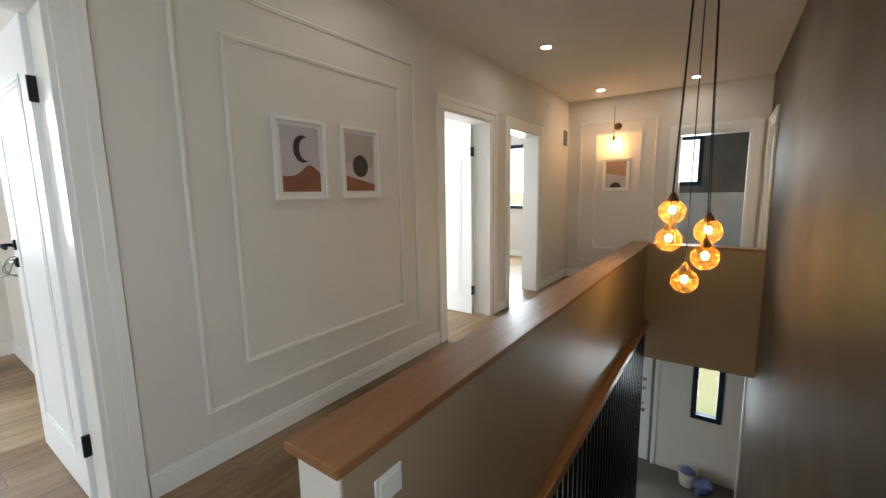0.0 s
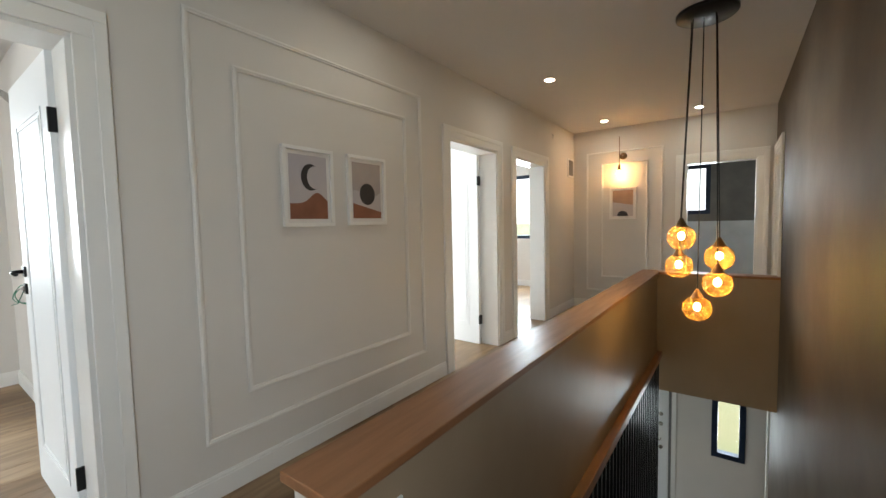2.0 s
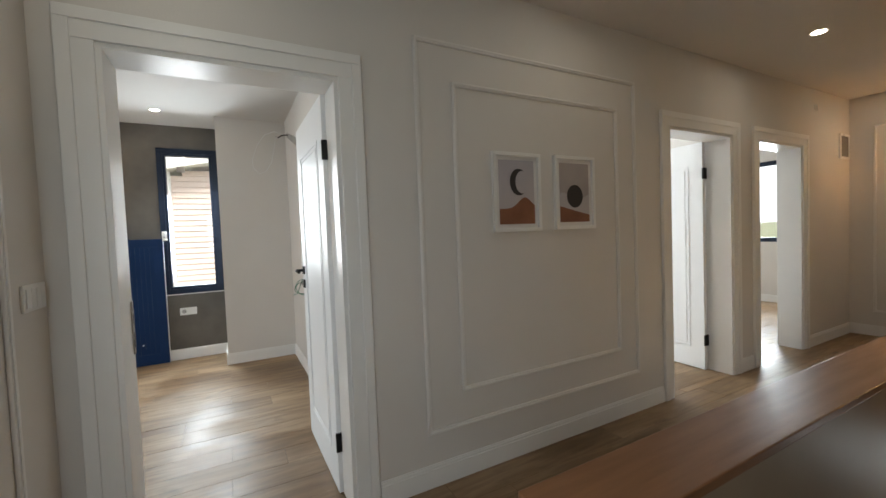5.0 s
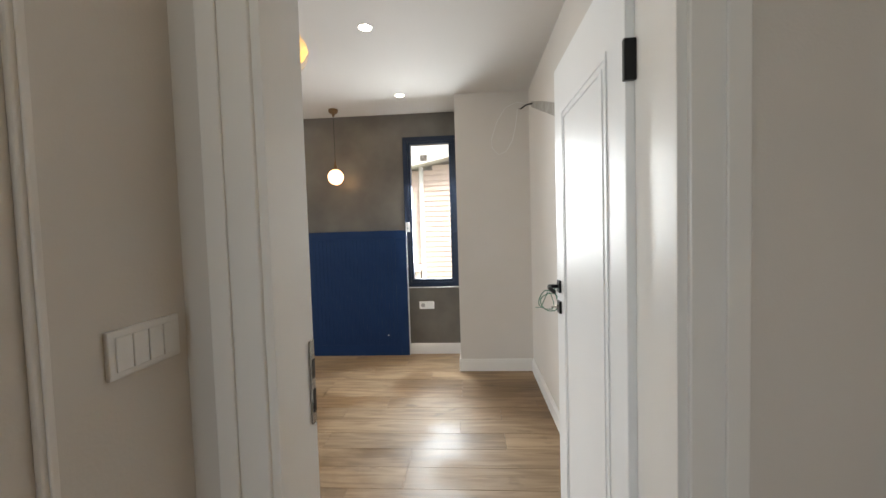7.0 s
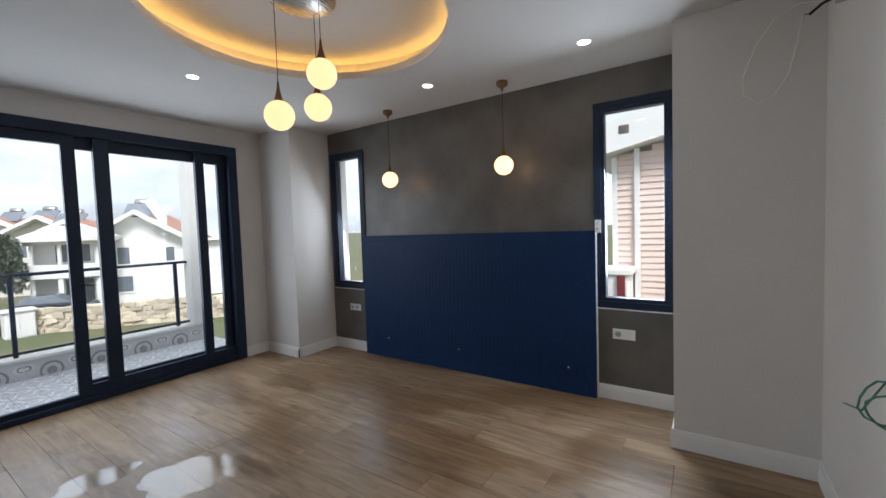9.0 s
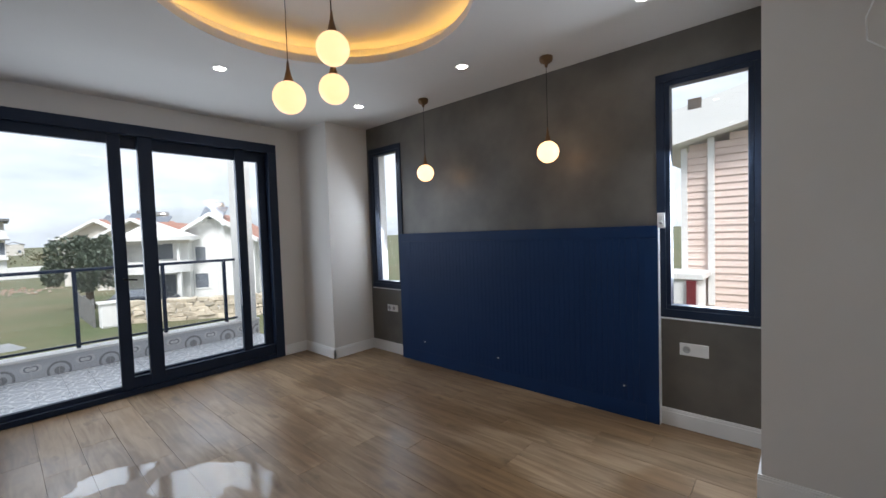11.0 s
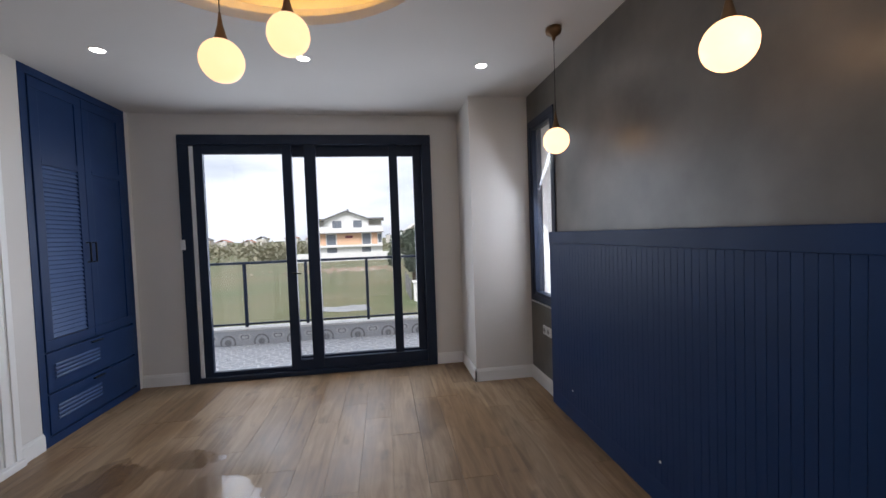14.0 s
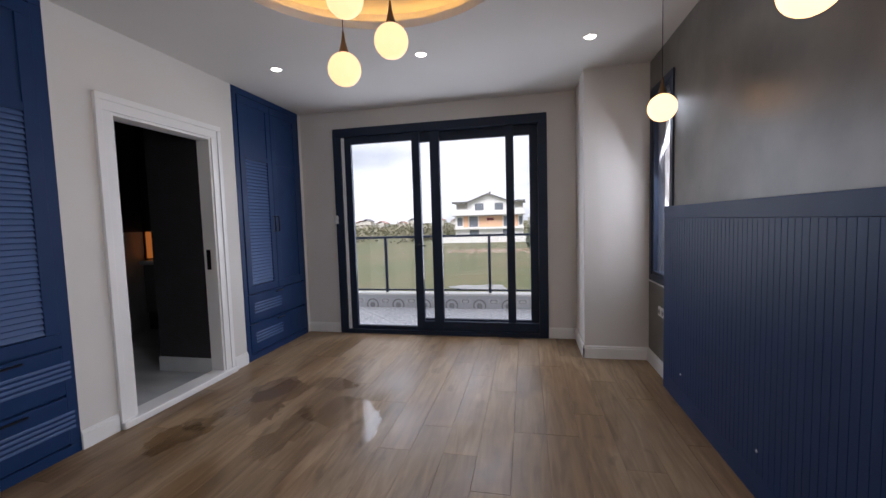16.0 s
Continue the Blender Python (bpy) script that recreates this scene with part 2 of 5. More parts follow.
def patterned_tile(name, second="Y", period=0.44):
    """Grey cement tiles whose figure spans two by two tiles: pale four-lobed rosettes, or hearts and arches on the skirting."""
    m = bpy.data.materials.new(name)
    m.use_nodes = True
    n, l = m.node_tree.nodes, m.node_tree.links
    bs = n["Principled BSDF"]
    ge = n.new("ShaderNodeNewGeometry")
    sp = n.new("ShaderNodeSeparateXYZ")
    l.new(ge.outputs["Position"], sp.inputs["Vector"])

    def op(kind, a, b=0.0):
        o = n.new("ShaderNodeMath")
        o.operation = kind
        for i, v in enumerate((a, b)):
            if isinstance(v, (int, float)):
                o.inputs[i].default_value = v
            else:
                l.new(v, o.inputs[i])
        return o.outputs["Value"]

    def cell(v, shift, p):
        return op("SUBTRACT", op("FRACT", op("ADD", op("DIVIDE", v, p), shift)), 0.5)

    def band(r, centre, half):
        return op("LESS_THAN", op("ABSOLUTE", op("SUBTRACT", r, centre)), half)

    def polar(u, v):
        return op("SQRT", op("ADD", op("MULTIPLY", u, u), op("MULTIPLY", v, v))), op("ARCTAN2", v, u)

    layers = []
    if second == "Y":
        for shift in (0.0, 0.5):
            r, a = polar(cell(sp.outputs["X"], shift, period), cell(sp.outputs["Y"], shift, period))
            lobe = op("ADD", op("MULTIPLY", op("COSINE", op("MULTIPLY", a, 4.0)), 0.10), 0.27)
            layers += [(band(r, lobe, 0.035), (0.84, 0.84, 0.84)), (op("LESS_THAN", r, op("MULTIPLY", lobe, 0.55)), (0.76, 0.76, 0.77))]
            layers.append((band(r, op("MULTIPLY", lobe, 0.38), 0.02), (0.25, 0.27, 0.31)))
    else:
        v = op("DIVIDE", op("SUBTRACT", sp.outputs["Z"], 0.085), period)
        r, a = polar(cell(sp.outputs["X"], 0.0, period), v)
        heart = op("ADD", op("MULTIPLY", op("SINE", a), 0.05), op("MULTIPLY", op("ABSOLUTE", op("COSINE", a)), 0.19))
        layers += [(op("LESS_THAN", r, heart), (0.68, 0.68, 0.68)), (band(r, op("MULTIPLY", heart, 0.6), 0.018), (0.24, 0.25, 0.27))]
        r, a = polar(cell(sp.outputs["X"], 0.5, period), op("ADD", v, 0.14))
        layers += [(band(r, 0.21, 0.025), (0.26, 0.26, 0.27)), (op("LESS_THAN", r, 0.10), (0.30, 0.30, 0.31))]
    col = None
    for mask, c in layers:
        mx = n.new("ShaderNodeMix")
        mx.data_type = "RGBA"
        mx.inputs["A"].default_value, mx.inputs["B"].default_value = (0.56, 0.57, 0.59, 1), (*c, 1)
        if col:
            l.new(col, mx.inputs["A"])
        l.new(mask, mx.inputs["Factor"])
        col = mx.outputs["Result"]
    l.new(col, bs.inputs["Base Color"])
    bs.inputs["Roughness"].default_value = 0.4
    return m


WHITE_WALL = mat("warm_white_wall_paint", (0.675, 0.645, 0.61), (0.64, 0.61, 0.575), 0.72, scale=1.6, bump=0.12, bump_scale=140)
CEIL = mat("white_ceiling_paint", (0.66, 0.64, 0.62), (0.635, 0.615, 0.595), 0.8, scale=1.2, bump=0.06, bump_scale=120)
TRIM = mat("white_satin_trim_paint", (0.80, 0.79, 0.77), (0.77, 0.76, 0.74), 0.35, scale=4, bump=0.02)
MOULD = mat("warm_white_moulding_paint", (0.76, 0.735, 0.705), (0.73, 0.705, 0.675), 0.45, scale=3, bump=0.03)
DOOR = mat("white_lacquered_door", (0.80, 0.81, 0.82), (0.78, 0.79, 0.80), 0.42, scale=3, rough_var=0.05, coat=0.0, spec=0.3)
GREY_WALL = mat("dark_taupe_plaster", (0.146, 0.134, 0.118), (0.092, 0.085, 0.075), 0.35, scale=3.4, bump=0.14, bump_scale=14, rough_var=0.06, spec=0.5)
DARK_WALL = mat("dark_brown_plaster", (0.098, 0.075, 0.051), (0.070, 0.052, 0.035), 0.60, scale=1.8, bump=0.16, bump_scale=16, rough_var=0.08, spec=0.3)
BROWN_WALL = mat("mid_brown_plaster", (0.36, 0.275, 0.19), (0.30, 0.225, 0.152), 0.42, scale=1.6, bump=0.12, bump_scale=18, rough_var=0.06)
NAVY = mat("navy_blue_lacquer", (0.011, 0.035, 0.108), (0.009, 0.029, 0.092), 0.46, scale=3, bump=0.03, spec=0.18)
# Slat lacquer: navy lightened to paint in the window light it reflects.
NAVY_SHEEN = mat("navy_lacquer_painted_sheen", (0.075, 0.125, 0.26), (0.065, 0.11, 0.235), 0.24, scale=3)
FRAME = mat("anthracite_window_frame", (0.015, 0.026, 0.052), (0.013, 0.022, 0.044), 0.45, scale=5, spec=0.25)
BLACK = mat("matt_black_metal", (0.012, 0.012, 0.013), None, 0.35, metal=0.6)
STEEL = mat("brushed_nickel", (0.45, 0.42, 0.39), (0.38, 0.36, 0.33), 0.28, metal=1.0, stretch=(1, 12, 1), scale=10)
BRONZE = mat("brown_bronze_lamp_metal", (0.20, 0.115, 0.055), (0.15, 0.085, 0.04), 0.36, metal=0.7)
CORD = mat("black_textile_cord", (0.012, 0.011, 0.010), None, 0.8)
CAPWOOD = mat("walnut_stained_cap_wood", (0.31, 0.145, 0.065), (0.22, 0.098, 0.042), 0.33, scale=3.0, stretch=(9, 0.8, 9), bump=0.1, rand=0.0)
PLASTIC = mat("white_switch_plastic", (0.80, 0.80, 0.79), None, 0.3)
FLOOR = wood_plank("oak_look_porcelain", (0.335, 0.232, 0.140), (0.205, 0.132, 0.073), 0.50, 0.13)
GROUT = mat("brown_grout", (0.21, 0.145, 0.09), None, 0.8)
MARBLE = mat("pale_marble_tile", (0.62, 0.63, 0.63), (0.45, 0.47, 0.48), 0.18, scale=2.2, stretch=(1, 2.2, 1))
BLACKTILE = mat("black_bathroom_tile", (0.040, 0.038, 0.040), (0.032, 0.030, 0.032), 0.35)
CONCRETE = mat("grey_stone_floor", (0.15, 0.145, 0.13), (0.11, 0.105, 0.095), 0.4, scale=3, bump=0.1)
STUCCO = mat("white_render", (0.78, 0.78, 0.77), (0.72, 0.72, 0.70), 0.85, scale=0.7, bump=0.2)
CREAM = mat("cream_render", (0.66, 0.63, 0.58), (0.60, 0.57, 0.52), 0.85, scale=0.7)
ORANGE = mat("apricot_render", (0.74, 0.47, 0.31), (0.70, 0.44, 0.28), 0.8, scale=1)
ROOFRED = mat("terracotta_roof_tile", (0.44, 0.23, 0.17), (0.36, 0.19, 0.14), 0.8, scale=2, stretch=(1, 6, 1), bump=0.3)
ROOFGREY = mat("grey_roof_sheet", (0.16, 0.16, 0.16), None, 0.6)
# Opaque dark glass, its colour lightened for the sky that panes reflect.
DARKGLASS = mat("dark_glass_sky_tone", (0.12, 0.14, 0.17), (0.18, 0.20, 0.23), 0.1)
SIDING = mat("salmon_timber_siding", (0.76, 0.62, 0.55), (0.71, 0.56, 0.49), 0.6, scale=2, stretch=(1, 1, 8))
GRASS = mat("wet_grass_field", (0.080, 0.105, 0.042), (0.150, 0.135, 0.075), 0.95, scale=0.16, bump=0.5, bump_scale=3.0)
STONE = mat("pale_field_stone", (0.58, 0.51, 0.40), (0.44, 0.38, 0.29), 0.85, scale=3, bump=0.4, bump_scale=12, rand=0.2)
LEAF = mat("dark_green_leaves", (0.105, 0.140, 0.100), (0.165, 0.195, 0.150), 0.7, scale=2)
BARK = mat("grey_brown_bark", (0.12, 0.09, 0.07), None, 0.9, bump=0.4)
BUSH = mat("olive_scrub", (0.25, 0.245, 0.16), (0.34, 0.31, 0.22), 0.9, scale=0.4)
RED = mat("burgundy_paint", (0.16, 0.02, 0.025), None, 0.5)
CAR = mat("dark_blue_car_paint", (0.04, 0.05, 0.07), None, 0.25, metal=0.3, coat=0.5)
RUBBER = mat("black_rubber", (0.015, 0.015, 0.015), None, 0.8)

BLUEBAG = mat("blue_plastic_bag", (0.10, 0.15, 0.33), (0.06, 0.09, 0.22), 0.35, scale=14, bump=0.4)
GREENWIRE = mat("green_plastic_wire", (0.06, 0.20, 0.13), None, 0.4)
PATCH = mat("bare_plaster_patch", (0.42, 0.40, 0.37), (0.30, 0.28, 0.26), 0.9, scale=12, bump=0.4)
PATTERN = patterned_tile("patterned_cement_tile")
PATTERN_SKIRT = patterned_tile("patterned_skirting_tile", "Z")
PANE = glass("clear_window_pane")
AMBER = amber_glass("amber_glass")
AMBER_RIB = mat("amber_glass_ridge", (0.50, 0.27, 0.06), (0.38, 0.19, 0.04), 0.12, scale=20, coat=0.5)
WATER = glass("shallow_water", (0.90, 0.88, 0.85), 0.10, 1.33)
DAMP = glass("damp_film", (0.82, 0.77, 0.70), 0.25, 1.33)
# Grey puts the recess shade into the socket wells; the dial shares it.
SOCKET_GREY = mat("shaded_socket_plastic", (0.42, 0.42, 0.42), None, 0.4)
OPAL = glow("lit_opal_glass", (1.0, 0.61, 0.29), 1.15)
OPAL_SMALL = glow("lit_small_opal_glass", (1.0, 0.57, 0.25), 2.1)
FILAMENT = glow("lit_amber_bulb", (1.0, 0.60, 0.20), 44.0)
FILAMENT_W = glow("lit_wall_bulb", (1.0, 0.50, 0.16), 42.0)
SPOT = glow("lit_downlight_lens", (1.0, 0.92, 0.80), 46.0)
# Faint emission added so the orange panel shows in the dark bathroom.
ORANGEBOX = glow("glowing_orange_panel", (1.0, 0.30, 0.06), 0.22)
SPOT_SOFT = glow("lit_soft_downlight_lens", (1.0, 0.92, 0.80), 16.0)
LED = glow("warm_led_strip", (1.0, 0.54, 0.12), 6.0)

# ---- building helpers ----
ORIGIN = {}


def box(bm, x0, x1, y0, y1, z0, z1):
    x0, x1, y0, y1, z0, z1 = min(x0, x1), max(x0, x1), min(y0, y1), max(y0, y1), min(z0, z1), max(z0, z1)
    v = [bm.verts.new(p) for p in ((x0, y0, z0), (x1, y0, z0), (x1, y1, z0), (x0, y1, z0), (x0, y0, z1), (x1, y0, z1), (x1, y1, z1), (x0, y1, z1))]
    for f in ((3, 2, 1, 0), (4, 5, 6, 7), (0, 1, 5, 4), (1, 2, 6, 5), (2, 3, 7, 6), (3, 0, 4, 7)):
        bm.faces.new([v[i] for i in f])


def boxes(*specs):
    bm = bmesh.new()
    for s in specs:
        box(bm, *s)
    return bm


def lathe(profile, centre, n=28, axis="z"):
    """A turned body from (radius, height) pairs."""
    bm = bmesh.new()
    rings = []
    for r, h in profile:
        if r < 1e-5:
            rings.append([bm.verts.new((0, 0, h))])
        else:
            rings.append([bm.verts.new((r * math.cos(2 * math.pi * i / n), r * math.sin(2 * math.pi * i / n), h)) for i in range(n)])
    for a, b in zip(rings, rings[1:]):
        for i in range(n):
            j = (i + 1) % n
            f = [a[i % len(a)], a[j % len(a)], b[j % len(b)], b[i % len(b)]]
            f = list(dict.fromkeys(f))
            if len(f) > 2:
                bm.faces.new(f)
    if axis == "x":
        bmesh.ops.rotate(bm, verts=bm.verts, matrix=Matrix.Rotation(radians(90), 3, "Y"))
    if axis == "y":
        bmesh.ops.rotate(bm, verts=bm.verts, matrix=Matrix.Rotation(radians(-90), 3, "X"))
    bmesh.ops.translate(bm, verts=bm.verts, vec=centre)
    bmesh.ops.recalc_face_normals(bm, faces=bm.faces)
    for f in bm.faces:
        f.smooth = True
    return bm


def ball(centre, r, seg=28, rings=18, squash=1.0):
    bm = bmesh.new()
    bmesh.ops.create_uvsphere(bm, u_segments=seg, v_segments=rings, radius=r)
    for v in bm.verts:
        v.co.z *= squash
    bmesh.ops.translate(bm, verts=bm.verts, vec=centre)
    for f in bm.faces:
        f.smooth = True
    return bm


def tube(points, r, n=8):
    """A round cord or rod along points."""
    bm = bmesh.new()
    pts = [Vector(p) for p in points]
    rings = []
    for i, p in enumerate(pts):
        d = (pts[min(i + 1, len(pts) - 1)] - pts[max(i - 1, 0)]).normalized()
        a = d.orthogonal().normalized() if abs(d.z) < 0.99 else Vector((1, 0, 0))
        if rings and i:
            a = (last - d * last.dot(d)).normalized()
        last = a
        b = d.cross(a)
        rings.append([bm.verts.new(p + r * (math.cos(2 * math.pi * k / n) * a + math.sin(2 * math.pi * k / n) * b)) for k in range(n)])
    for u, v in zip(rings, rings[1:]):
        for k in range(n):
            bm.faces.new((u[k], u[(k + 1) % n], v[(k + 1) % n], v[k]))
    bm.faces.new(rings[0][::-1])
    bm.faces.new(rings[-1])
    for f in bm.faces:
        f.smooth = len(f.verts) == 4
    return bm


def mesh_of(name, bm, material, bevel=0.0):
    if bevel:
        bmesh.ops.bevel(bm, geom=list(bm.edges), offset=bevel, segments=2, affect="EDGES", profile=0.5)
    me = bpy.data.meshes.new(name)
    bm.to_mesh(me)
    bm.free()
    me.materials.append(material)
    return me


def thing(name, at, label, category, group="", kind=""):
    ob = new(name)
    ob.empty_display_size = 0.1
    ob.location = at
    ORIGIN[ob] = Vector(at)
    return tagged(ob, label, category, group, kind)


def part(name, bm, material, parent, label="", bevel=0.0):
    """One mesh under a thing or a part; bm is in world metres."""
    o = ORIGIN[parent]
    bmesh.ops.translate(bm, verts=bm.verts, vec=-o)
    ob = new(name, mesh_of(name, bm, material, bevel))
    ob.parent = parent
    ORIGIN[ob] = o
    return tagged(ob, label)


def solid(name, bm, material, label, category, kind="", bevel=0.0, group=""):
    ob = new(name, mesh_of(name, bm, material, bevel))
    ORIGIN[ob] = Vector((0, 0, 0))
    return tagged(ob, label, category, group, kind)


def wall(name, axis, a, b, u0, u1, z0, z1, material, label, holes=()):
    """A wall between planes a and b of the axis, from u0 to u1 along the other, with openings (u0, u1, z0, z1) through it."""
    bm = bmesh.new()
    us = sorted({u0, u1, *[h[0] for h in holes], *[h[1] for h in holes]})
    zs = sorted({z0, z1, *[h[2] for h in holes], *[h[3] for h in holes]})
    for p, q in zip(us, us[1:]):
        for r, s in zip(zs, zs[1:]):
            cu, cz = (p + q) / 2, (r + s) / 2
            if any(h[0] < cu < h[1] and h[2] < cz < h[3] for h in holes):
                continue
            if axis == "x":
                box(bm, a, b, p, q, r, s)
            else:
                box(bm, p, q, a, b, r, s)
    bmesh.ops.remove_doubles(bm, verts=bm.verts, dist=1e-5)
    bm.verts.index_update()
    twins = {}
    for f in bm.faces:
        twins.setdefault(frozenset(v.index for v in f.verts), []).append(f)
    bmesh.ops.delete(bm, geom=[f for fs in twins.values() if len(fs) > 1 for f in fs], context="FACES_ONLY")
    return solid(name, bm, material, label, "wall", "structure")


def rect_frame(axis, a, b, u0, u1, z0, z1, w, sides="lrtb"):
    """Four bars round a rectangle in a wall plane, w wide, between planes a and b."""
    bm = bmesh.new()

    def bar(p, q, r, s):
        if axis == "x":
            box(bm, a, b, p, q, r, s)
        else:
            box(bm, p, q, a, b, r, s)

    lo = z0 + (w if "b" in sides else 0)
    hi = z1 - (w if "t" in sides else 0)
    if "l" in sides:
        bar(u0, u0 + w, lo, hi)
    if "r" in sides:
        bar(u1 - w, u1, lo, hi)
    if "t" in sides:
        bar(u0, u1, z1 - w, z1)
    if "b" in sides:
        bar(u0, u1, z0, z0 + w)
    return bm

# ---- the large structure ----
H = 2.71
HW, HI = -2.13, -2.33      # hall face and room face of the wall between hall and bedroom
EX = 0.33                  # dark stair wall
NY = 6.70                  # north end of the hall
GX = -5.79                 # dark taupe bedroom wall
SY = -4.26                 # sliding-door wall
BX = -1.96                 # bathroom and wardrobe side
DH = 2.10

wall("wall_hall_west", "x", HI, HW, -0.95, 8.4, 0.0, 2.95, WHITE_WALL, "warm white painted hall wall with three door openings",
     [(-0.10, 0.78, 0, DH), (3.29, 4.17, 0, DH), (4.62, 5.50, 0, DH)])
wall("wall_hall_north", "y", NY, NY + 0.2, HW, EX + 0.2, -0.0, 2.95, WHITE_WALL, "warm white wall at the hall's end with a bathroom door", [(-0.62, 0.16, 0, DH)])
wall("wall_stair_east", "x", EX, EX + 0.2, -0.95, 6.9, -2.9, 2.95, DARK_WALL, "dark brown plastered stairwell wall", [(5.80, 6.56, 0, DH), (-0.75, 0.12, 0.9, 2.2)])
wall("wall_hall_south", "y", -0.95, -0.85, -0.75, EX, 0.0, 2.95, WHITE_WALL, "plain white hall end wall")
SR = -0.283                # hall return wall beside the bedroom door
wall("wall_hall_return", "y", -0.95, SR, HW, -0.75, 0.0, 2.95, WHITE_WALL, "warm white hall wall with mouldings and a light switch")
wall("wall_bedroom_north", "y", 0.93, 1.08, GX, HI, 0.0, 2.95, WHITE_WALL, "warm white bedroom wall behind the open door")
wall("wall_bedroom_west", "x", GX - 0.24, GX, SY - 0.2, 1.08, 0.0, 2.95, GREY_WALL, "dark taupe plastered bedroom wall with two narrow windows",
     [(-0.39, 0.21, 0.77, 2.45), (-3.60, -3.03, 0.77, 2.45)])
wall("wall_bedroom_south", "y", SY - 0.2, SY, GX, -1.2, 0.0, 2.95, WHITE_WALL, "warm white wall round the balcony door", [(-4.92, -2.40, 0, 2.5)])
wall("wall_bedroom_east", "x", BX, BX + 0.12, -3.07, -1.55, 0.0, 2.95, WHITE_WALL, "warm white wall with the bathroom door", [(-2.77, -1.90, 0, 2.15)])
wall("wall_wardrobe_return", "y", -3.07, -2.96, BX + 0.12, -1.27, 0.0, 2.95, WHITE_WALL, "plain white wall beside the wardrobe")
wall("wall_step", "x", HI, HI + 0.1, -0.95, -0.85, 0.0, 2.95, WHITE_WALL, "plain white wall return")
wall("wall_bathroom_back", "x", 0.30, 0.40, -4.1, -1.62, 1.33, 2.95, BLACKTILE, "black tiled bathroom wall")
wall("wall_bathroom_lower", "x", 0.30, 0.40, -4.1, -1.62, 0.0, 1.33, MARBLE, "grey marble lower bathroom wall")
wall("wall_bathroom_south", "y", -4.1, -4.06, -1.27, 0.30, 0.0, 2.95, BLACKTILE, "black tiled bathroom wall behind the vanity")
wall("wall_bathroom_side", "x", -1.27, -1.23, -4.06, -2.96, 0.0, 2.95, BLACKTILE, "black tiled bathroom side wall")
wall("wall_bathroom_pier", "y", -2.96, -2.76, BX + 0.12, -1.27, 0.0, 2.95, BLACKTILE, "black tiled wall beside the bathroom door")
solid("skirting_bathroom", boxes((BX + 0.12, -1.262, -2.76, -2.748, 0.02, 0.155), (-1.27, -1.262, -2.96, -2.76, 0.02, 0.155)), MARBLE, "pale marble skirting below the black tiles", "baseboard", "structure")
wall("wall_bathroom_north", "y", -1.66, -1.62, BX + 0.12, 0.30, 0.0, 2.95, BLACKTILE, "black tiled bathroom side wall")
wall("wall_east_closing", "x", -1.3, -1.2, SY, -3.07, 0.0, 2.95, WHITE_WALL, "plain wall behind the wardrobe")
solid("column_south", boxes((GX, -5.22, SY, -3.64, 0, H)), WHITE_WALL, "warm white painted column in the bedroom corner", "column", "structure")
solid("column_north", boxes((GX, -5.22, 0.22, 0.93, 0, H)), WHITE_WALL, "warm white painted column beside the narrow window", "column", "structure")
# rooms seen through the open hall doors
wall("wall_second_room_west", "x", -5.9, -5.7, 1.08, 8.4, 0.0, 2.95, WHITE_WALL, "white wall with a window of the second room", [(2.4, 4.0, 0.95, 2.3)])
wall("wall_partition", "y", 4.36, 4.44, -5.7, HI, 0.0, 2.95, WHITE_WALL, "white partition between the two side rooms")
wall("wall_third_room_north", "y", 8.2, 8.4, -5.7, HI, 0.0, 2.95, WHITE_WALL, "white wall with a window of the third room", [(-4.7, -3.3, 1.0, 2.33)])
wall("wall_north_bathroom_east", "x", 0.45, 0.53, NY + 0.2, 8.6, 0.0, 2.95, MARBLE, "marble tiled bathroom wall")
wall("wall_north_bathroom_west", "x", HW - 0.1, HW - 0.02, NY + 0.2, 8.6, 0.0, 2.95, MARBLE, "marble tiled bathroom wall")
wall("wall_north_bathroom_north", "y", 8.4, 8.6, HW, 0.45, 0.0, 1.30, MARBLE, "marble tiled lower bathroom wall")
wall("wall_north_bathroom_upper", "y", 8.4, 8.6, HW, 0.45, 1.30, 2.95, GREY_WALL, "dark grey upper bathroom wall with a window", [(-0.95, -0.40, 1.42, 2.26)])
# lower floor round the stairwell
wall("wall_entrance", "y", 6.9, 7.1, -2.4, 0.6, -2.9, -0.32, WHITE_WALL, "white entrance wall with a slim window and the house door", [(-0.27, 0.11, -1.97, -0.85), (-1.70, -0.76, -2.9, -0.75)])
# The unseen opening is cut to let the added fill lamp through.
wall("wall_lower_west", "x", -2.4, -2.3, 0.6, 6.9, -2.9, -0.32, WHITE_WALL, "plain white wall of the lower hall", [(3.1, 6.1, -2.9, -0.5)])
wall("wall_lower_south", "y", 0.5, 0.6, -2.4, EX, -2.9, -0.32, WHITE_WALL, "plain white wall of the lower hall")
solid("floor_lower_hall", boxes((-2.4, EX, 0.5, 7.1, -3.0, -2.9)), CONCRETE, "grey stone floor of the lower hall", "floor", "structure")

floor = solid("floor", boxes((-6.03, HW, SY - 0.2, 8.6, -0.30, -0.014), (HW, -1.0, -0.95, NY + 2, -0.30, -0.014), (-1.0, EX, -0.95, 0.89, -0.30, -0.014),
                             (-1.0, EX, 5.87, NY + 2, -0.30, -0.014), (HW, -1.2, SY - 0.2, -0.95, -0.30, -0.014)), GROUT, "oak-look plank tiles with brown grout", "floor", "structure")
solid("floor_bathroom", boxes((BX + 0.12, 0.30, -2.96, -1.66, -0.3, 0.02), (-1.23, 0.30, -4.06, -2.96, -0.3, 0.02)), MARBLE, "pale grey marble bathroom floor", "floor", "structure")
